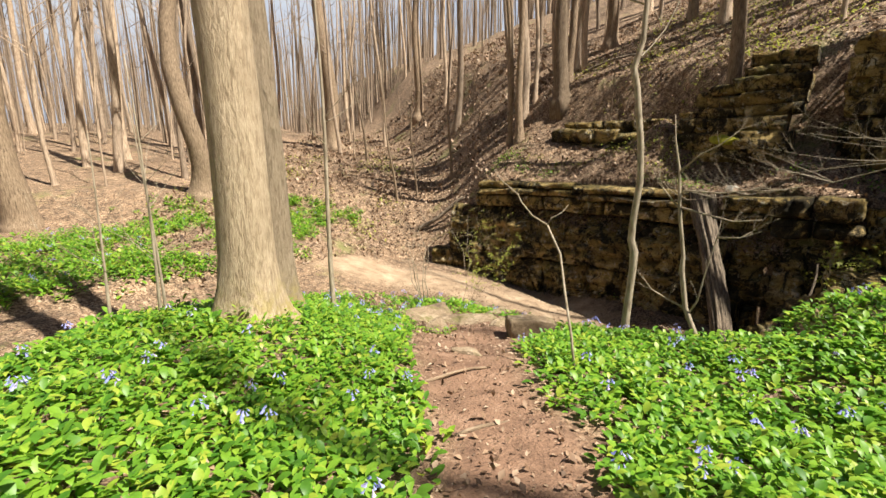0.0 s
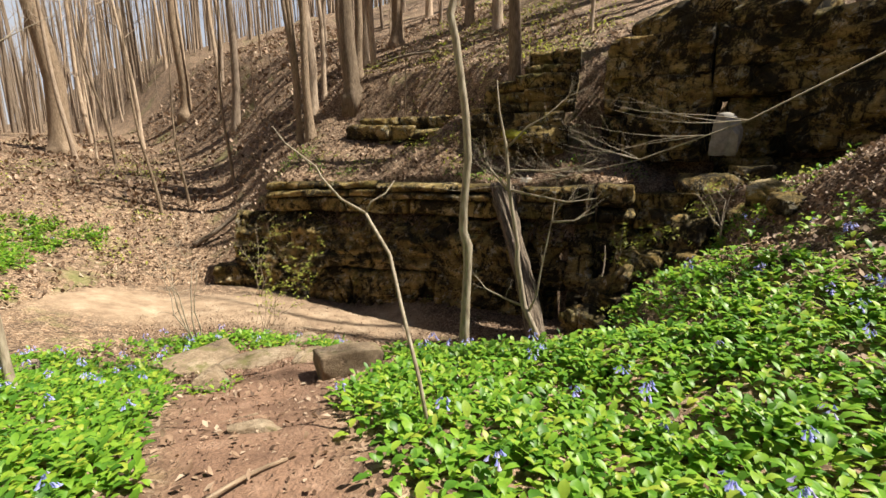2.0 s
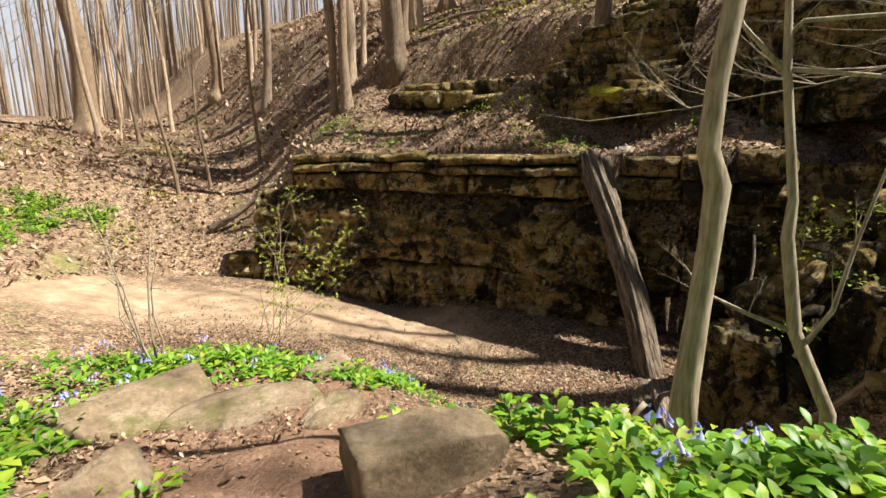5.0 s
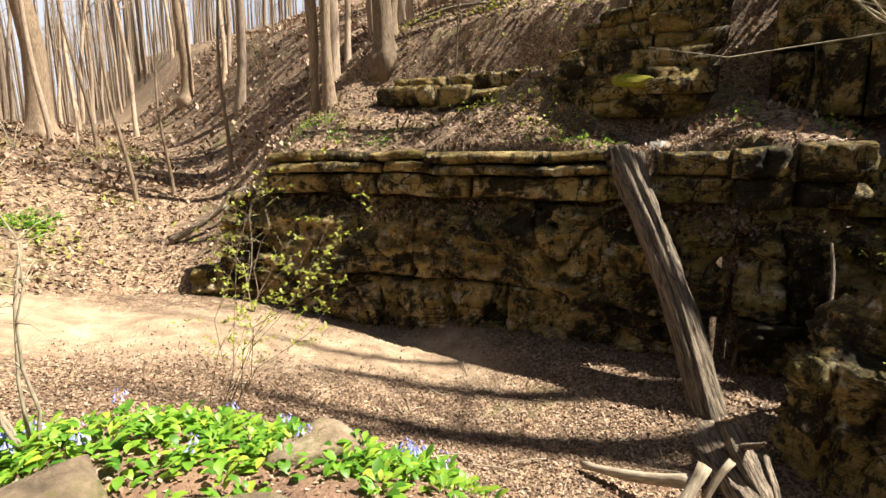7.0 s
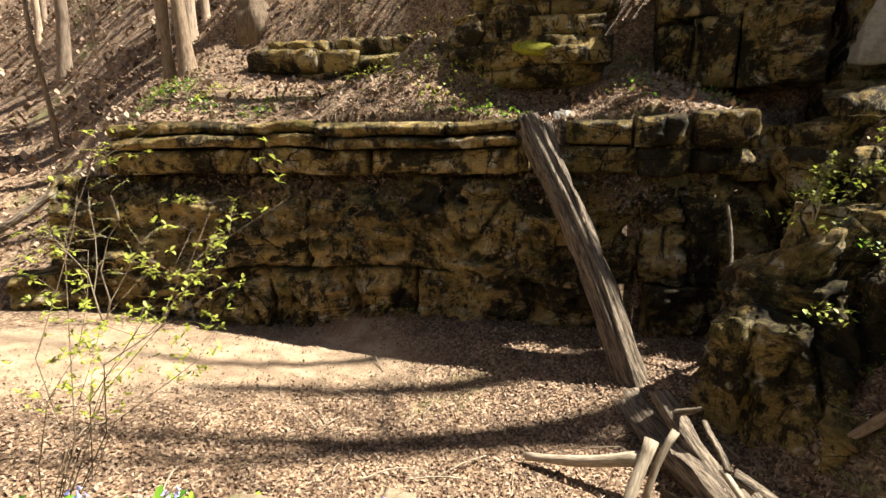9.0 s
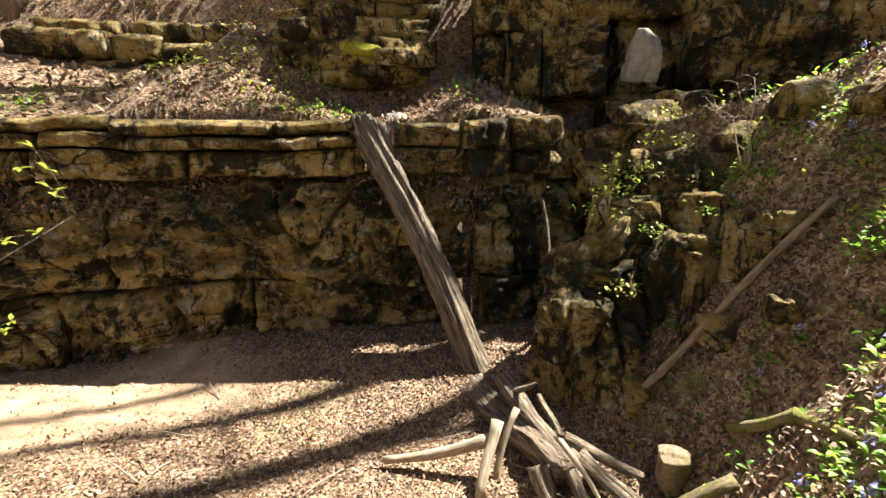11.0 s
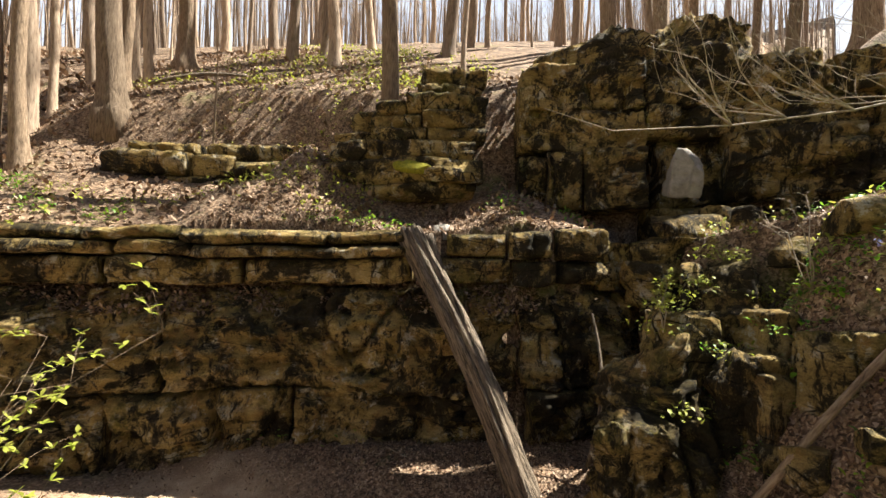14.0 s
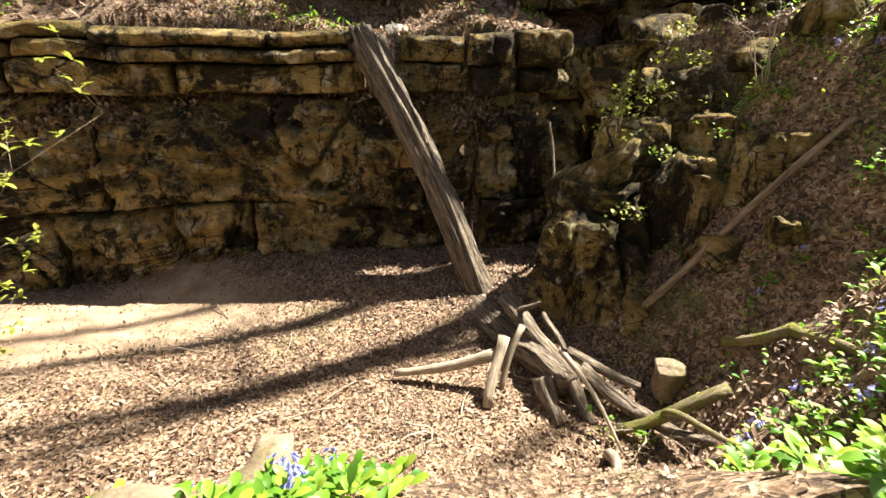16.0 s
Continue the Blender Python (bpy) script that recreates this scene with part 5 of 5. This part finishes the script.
litter("dry brown leaves strewn over creek bed and bank", *scatter(bed_cover, -2.5, 10.5, 8.5, 18.5, 640), 0.52)
litter("dry brown leaves on the ledges and upper slope", *scatter(lambda x, y: (from_line(x, y, FARTOE) > 0.1) * 0.9, -4, 15, 11, 30, 60), 1.5)
litter("dry brown leaves thick on the steep bank", *scatter(lambda x, y: (-from_line(x, y, TOE) > 0.0) * (1 - 0.5 * flower_cover(x, y)), 4.3, 14.5, 3.5, 11.2, 330), 0.8)
litter("small crumbled leaves trodden into the path", *scatter(lambda x, y: dirt_cover(x, y), -1.2, 2.0, 1.0, 10.5, 150), 0.3, 0.004)
litter("dry brown leaves on the slope across the creek", *scatter(lambda x, y: (from_line(x, y, FARTOE) > 0.1) * 1.0, -14, -3, 12, 32, 26), 1.7)
litter("dry brown leaves on the near slope and path edges", *scatter(lambda x, y: bed_cover(x, y) * (1 - 0.6 * flower_cover(x, y)), -3, 14, 0.5, 9.5, 90), 0.7)


def shelf_litter():
    """Leaves caught on the narrow shelf of the lower wall and in its niches."""
    n = 9000
    s = gen.uniform(1.5, WALL_LENGTH - 0.5, n)
    s = s[gen.random(n) < smooth(-0.2, 0.4, wobble(s, s * 0, 1.1, 51))]
    n = len(s)
    fr = np.array([line_frame(WALL, v) for v in s])
    off = gen.uniform(0.06, 0.62, n)
    x, y = fr[:, 0] + fr[:, 2] * off, fr[:, 1] + fr[:, 3] * off
    z = -1.5 + 1.15 * np.minimum(off, 0.5) + gen.uniform(0, 0.06, n) + 0.05 * wobble(x, y, 0.7, 52)
    length = gen.uniform(0.06, 0.13, n)
    ob = new("leaf_litter", leaf_mass("dry_leaves", np.stack([x, y, z], 1), gen.uniform(0, 6.283, n), gen.uniform(-0.3, 0.8, n), length, length * 0.6, gen.uniform(-1, 1.5, n), DRY, 0.3, np.array([0, 0.5, 1.0]), np.array([0.25, 1.0, 0.15])))
    tagged(ob, "dry leaves caught on a narrow rock shelf", "leaf litter", kind="stuff")


shelf_litter()


def tufts(label, spots, per_spot, spread_by, size, material):
    """Small leafy plants that grow in clumps round the given spots."""
    c = np.repeat(np.array(spots, float), per_spot, 0)
    x, y = c[:, 0] + gen.normal(0, spread_by, len(c)), c[:, 1] + gen.normal(0, spread_by, len(c))
    z = ground(x, y) + gen.uniform(0.0, 0.2, len(c)) * size
    if c.shape[1] > 2:
        z = np.maximum(z, c[:, 2] + gen.uniform(0.0, 0.2, len(c)) * size)
    n = len(x)
    length = gen.uniform(0.05, 0.12, n) * size
    ob = new("green_clump", leaf_mass("leaves", np.stack([x, y, z], 1), gen.uniform(0, 6.283, n), gen.uniform(0, 1.3, n), length, length * 0.5, gen.uniform(0.2, 1.2, n), material))
    tagged(ob, label, "plants", kind="stuff")


litter("dry brown leaves deep on the far hillside", *scatter(lambda x, y: (from_line(x, y, FARTOE) > 3) * 1.0, -14, 9, 28, 52, 16), 2.6)
tufts("small green plants on the cliff ledges", ((7.4, 16.4), (7.9, 16.0), (8.3, 15.6), (6.9, 16.9), (3.4, 22.6), (3.0, 22.9), (2.6, 22.2), (10.6, 13.9), (11.6, 12.6), (12.6, 10.4), (4.6, 20.2), (3.6, 21.2)), 90, 0.28, 1.0, GREEN)
tufts("yellow-green grass and herbs on the hill top", [(gen.uniform(7, 16), gen.uniform(17, 27)) for _ in range(60)], 45, 0.5, 1.3, SPROUT)
tufts("fresh green plants on the outcrop", ((8.8, 10.2, -1.5), (9.2, 10.2, -1.2), (9.5, 10.1, -1.05), (9.9, 9.9, -0.8), (10.6, 9.4, -0.35), (8.4, 9.8, -2.6), (9.1, 9.2, -1.8), (11.2, 9.8, -0.3), (10.2, 9.0, -1.0)), 60, 0.2, 1.1, SPROUT)
tufts("fresh green herbs on the sunlit top of the bank", ((11.0, 9.5), (11.0, 8.9), (10.0, 8.2), (11.1, 10.1), (10.4, 8.6), (9.4, 7.6), (8.8, 7.2), (10.7, 7.8)), 34, 0.22, 1.3, SPROUT)
herb_spots = [(gen.uniform(5.6, 11.5), gen.uniform(6.2, 9.8)) for _ in range(70)]
tufts("scattered green herbs among dead leaves on the bank", herb_spots[:45], 9, 0.09, 0.95, GREEN)
tufts("small yellow-green seedlings among dead leaves on the bank", herb_spots[45:], 7, 0.07, 0.8, SPROUT)
tufts("sparse dark green herbs on the outcrop", [(gen.uniform(8.2, 10.4), gen.uniform(8.6, 10.2), gen.uniform(-3.0, -1.2)) for _ in range(14)], 14, 0.08, 0.8, GREEN)
tufts("patches of low greenery along the ledge top", [(x, 22.6 - 0.93 * (x - 3.0) + gen.uniform(-0.1, 0.5)) for x in np.linspace(3.0, 8.4, 16)], 22, 0.16, 0.9, SPROUT)
tufts("low green herbs across the creek slope", [(gen.uniform(-14, -3), gen.uniform(22, 40)) for _ in range(40)], 30, 0.5, 1.6, SPROUT)


def leafy_shrub(name, label, foot, tips, seed, leaves=9, r=0.012, material=PALE):
    """Thin arching stems with pairs of young leaves along the twigs."""
    rnd = random.Random(seed)
    root = thing(name, label, "shrub", place=foot)
    f = Vector(foot)
    spots = []
    for tip in tips:
        tip = Vector(tip) - f
        pts = [tip * k + Vector((0, 0, 0.22 * tip.length * math.sin(k * 2.6))) * 0.5 + Vector((rnd.uniform(-1, 1), rnd.uniform(-1, 1), rnd.uniform(-1, 1))) * 0.05 * tip.length for k in (0, 0.2, 0.4, 0.6, 0.8, 1)]
        pts[0] = Vector((0, 0, -0.1))
        part("stem", mesh_of("stem", *tube(pts, [r, r * 0.85, r * 0.7, r * 0.5, r * 0.35, r * 0.2], 6), material), root)
        out = []
        for i in (2, 2, 3, 3, 3, 4, 4, 4, 5, 5):
            d = Vector((rnd.uniform(-1, 1), rnd.uniform(-1, 1), rnd.uniform(-0.1, 0.7))).normalized() * tip.length * rnd.uniform(0.1, 0.22)
            out.append(tube([pts[i], pts[i] + d * 0.5 + Vector((0, 0, 0.03)), pts[i] + d], [r * 0.3, r * 0.22, r * 0.12], 4))
            spots += [pts[i] + d * k for k in (0.4, 0.7, 1.0) for _ in range(leaves // 3)]
        tagged(part("twiggery", mesh_of("twiggery", *join(out), material), root), kind="stuff")
    if leaves:
        n = len(spots)
        length = gen.uniform(0.025, 0.06, n)
        part("leaves", leaf_mass("leaves", np.array([tuple(p) for p in spots]), gen.uniform(0, 6.283, n), gen.uniform(-0.2, 1.2, n), length, length * 0.45, gen.uniform(0, 1, n), SPROUT), root, "small yellow-green spring leaves")
        tagged(root.children[-1], kind="stuff")
    return root


leafy_shrub("spring_shrub", "thin shrub in young yellow-green leaf on the bank", (0.5, 11.9, at(0.5, 11.9)), ((1.95, 11.2, -0.75), (1.3, 12.1, -0.35), (1.75, 12.3, -1.2), (0.95, 12.4, -0.75), (1.6, 11.6, -1.6), (1.2, 12.6, -1.5), (1.5, 11.5, -0.9), (1.0, 12.0, -1.1), (1.8, 11.9, -1.0)), 5, 15, r=0.005, material=BARK)
leafy_shrub("spring_shrub", "bright leafy seedling on top of the outcrop", (8.75, 10.15, -1.35), ((8.7, 10.1, -0.55), (8.9, 10.2, -0.75), (8.6, 10.2, -0.9)), 6, 15)
leafy_shrub("bare_bush", "bare thin-stemmed bush at the bank's edge", (-0.45, 10.9, at(-0.45, 10.9)), ((-0.9, 11.0, -0.5), (-0.55, 11.2, -0.2), (-0.3, 10.9, -0.75), (-1.1, 11.3, -0.9), (-0.75, 10.7, -0.8)), 7, 0, 0.014)
leafy_shrub("spring_shrub", "thin shrub beside the cliff foot", (1.0, 19.6, at(1.0, 19.6)), ((0.4, 19.4, -1.6), (1.5, 19.3, -1.4), (1.1, 19.9, -1.2), (2.0, 19.1, -2.0)), 8, 9, 0.015)
leafy_shrub("bare_bush", "tangle of bare twigs on the leafy bank", (9.7, 8.3, at(9.7, 8.3)), ((9.3, 8.6, 0.5), (10.1, 8.4, 0.6), (9.6, 8.9, 0.3), (10.4, 8.9, 0.4)), 9, 0, 0.012)
leafy_shrub("fallen_branch", "pale dead twiggy branch lying on the bank", (5.9, 8.75, at(5.9, 8.75) + 0.05), ((5.1, 8.9, at(5.1, 8.9) + 0.12), (5.2, 8.4, at(5.2, 8.4) + 0.15), (5.5, 9.2, at(5.5, 9.2) + 0.1)), 10, 0, 0.014)
leafy_shrub("fallen_branch", "dead twiggy branch lying on the leafy creek bed", (4.6, 10.9, at(4.6, 10.9) + 0.05), ((3.6, 11.2, at(3.6, 11.2) + 0.12), (3.9, 10.7, at(3.9, 10.7) + 0.2), (4.2, 11.5, at(4.2, 11.5) + 0.1)), 11, 0, 0.016)
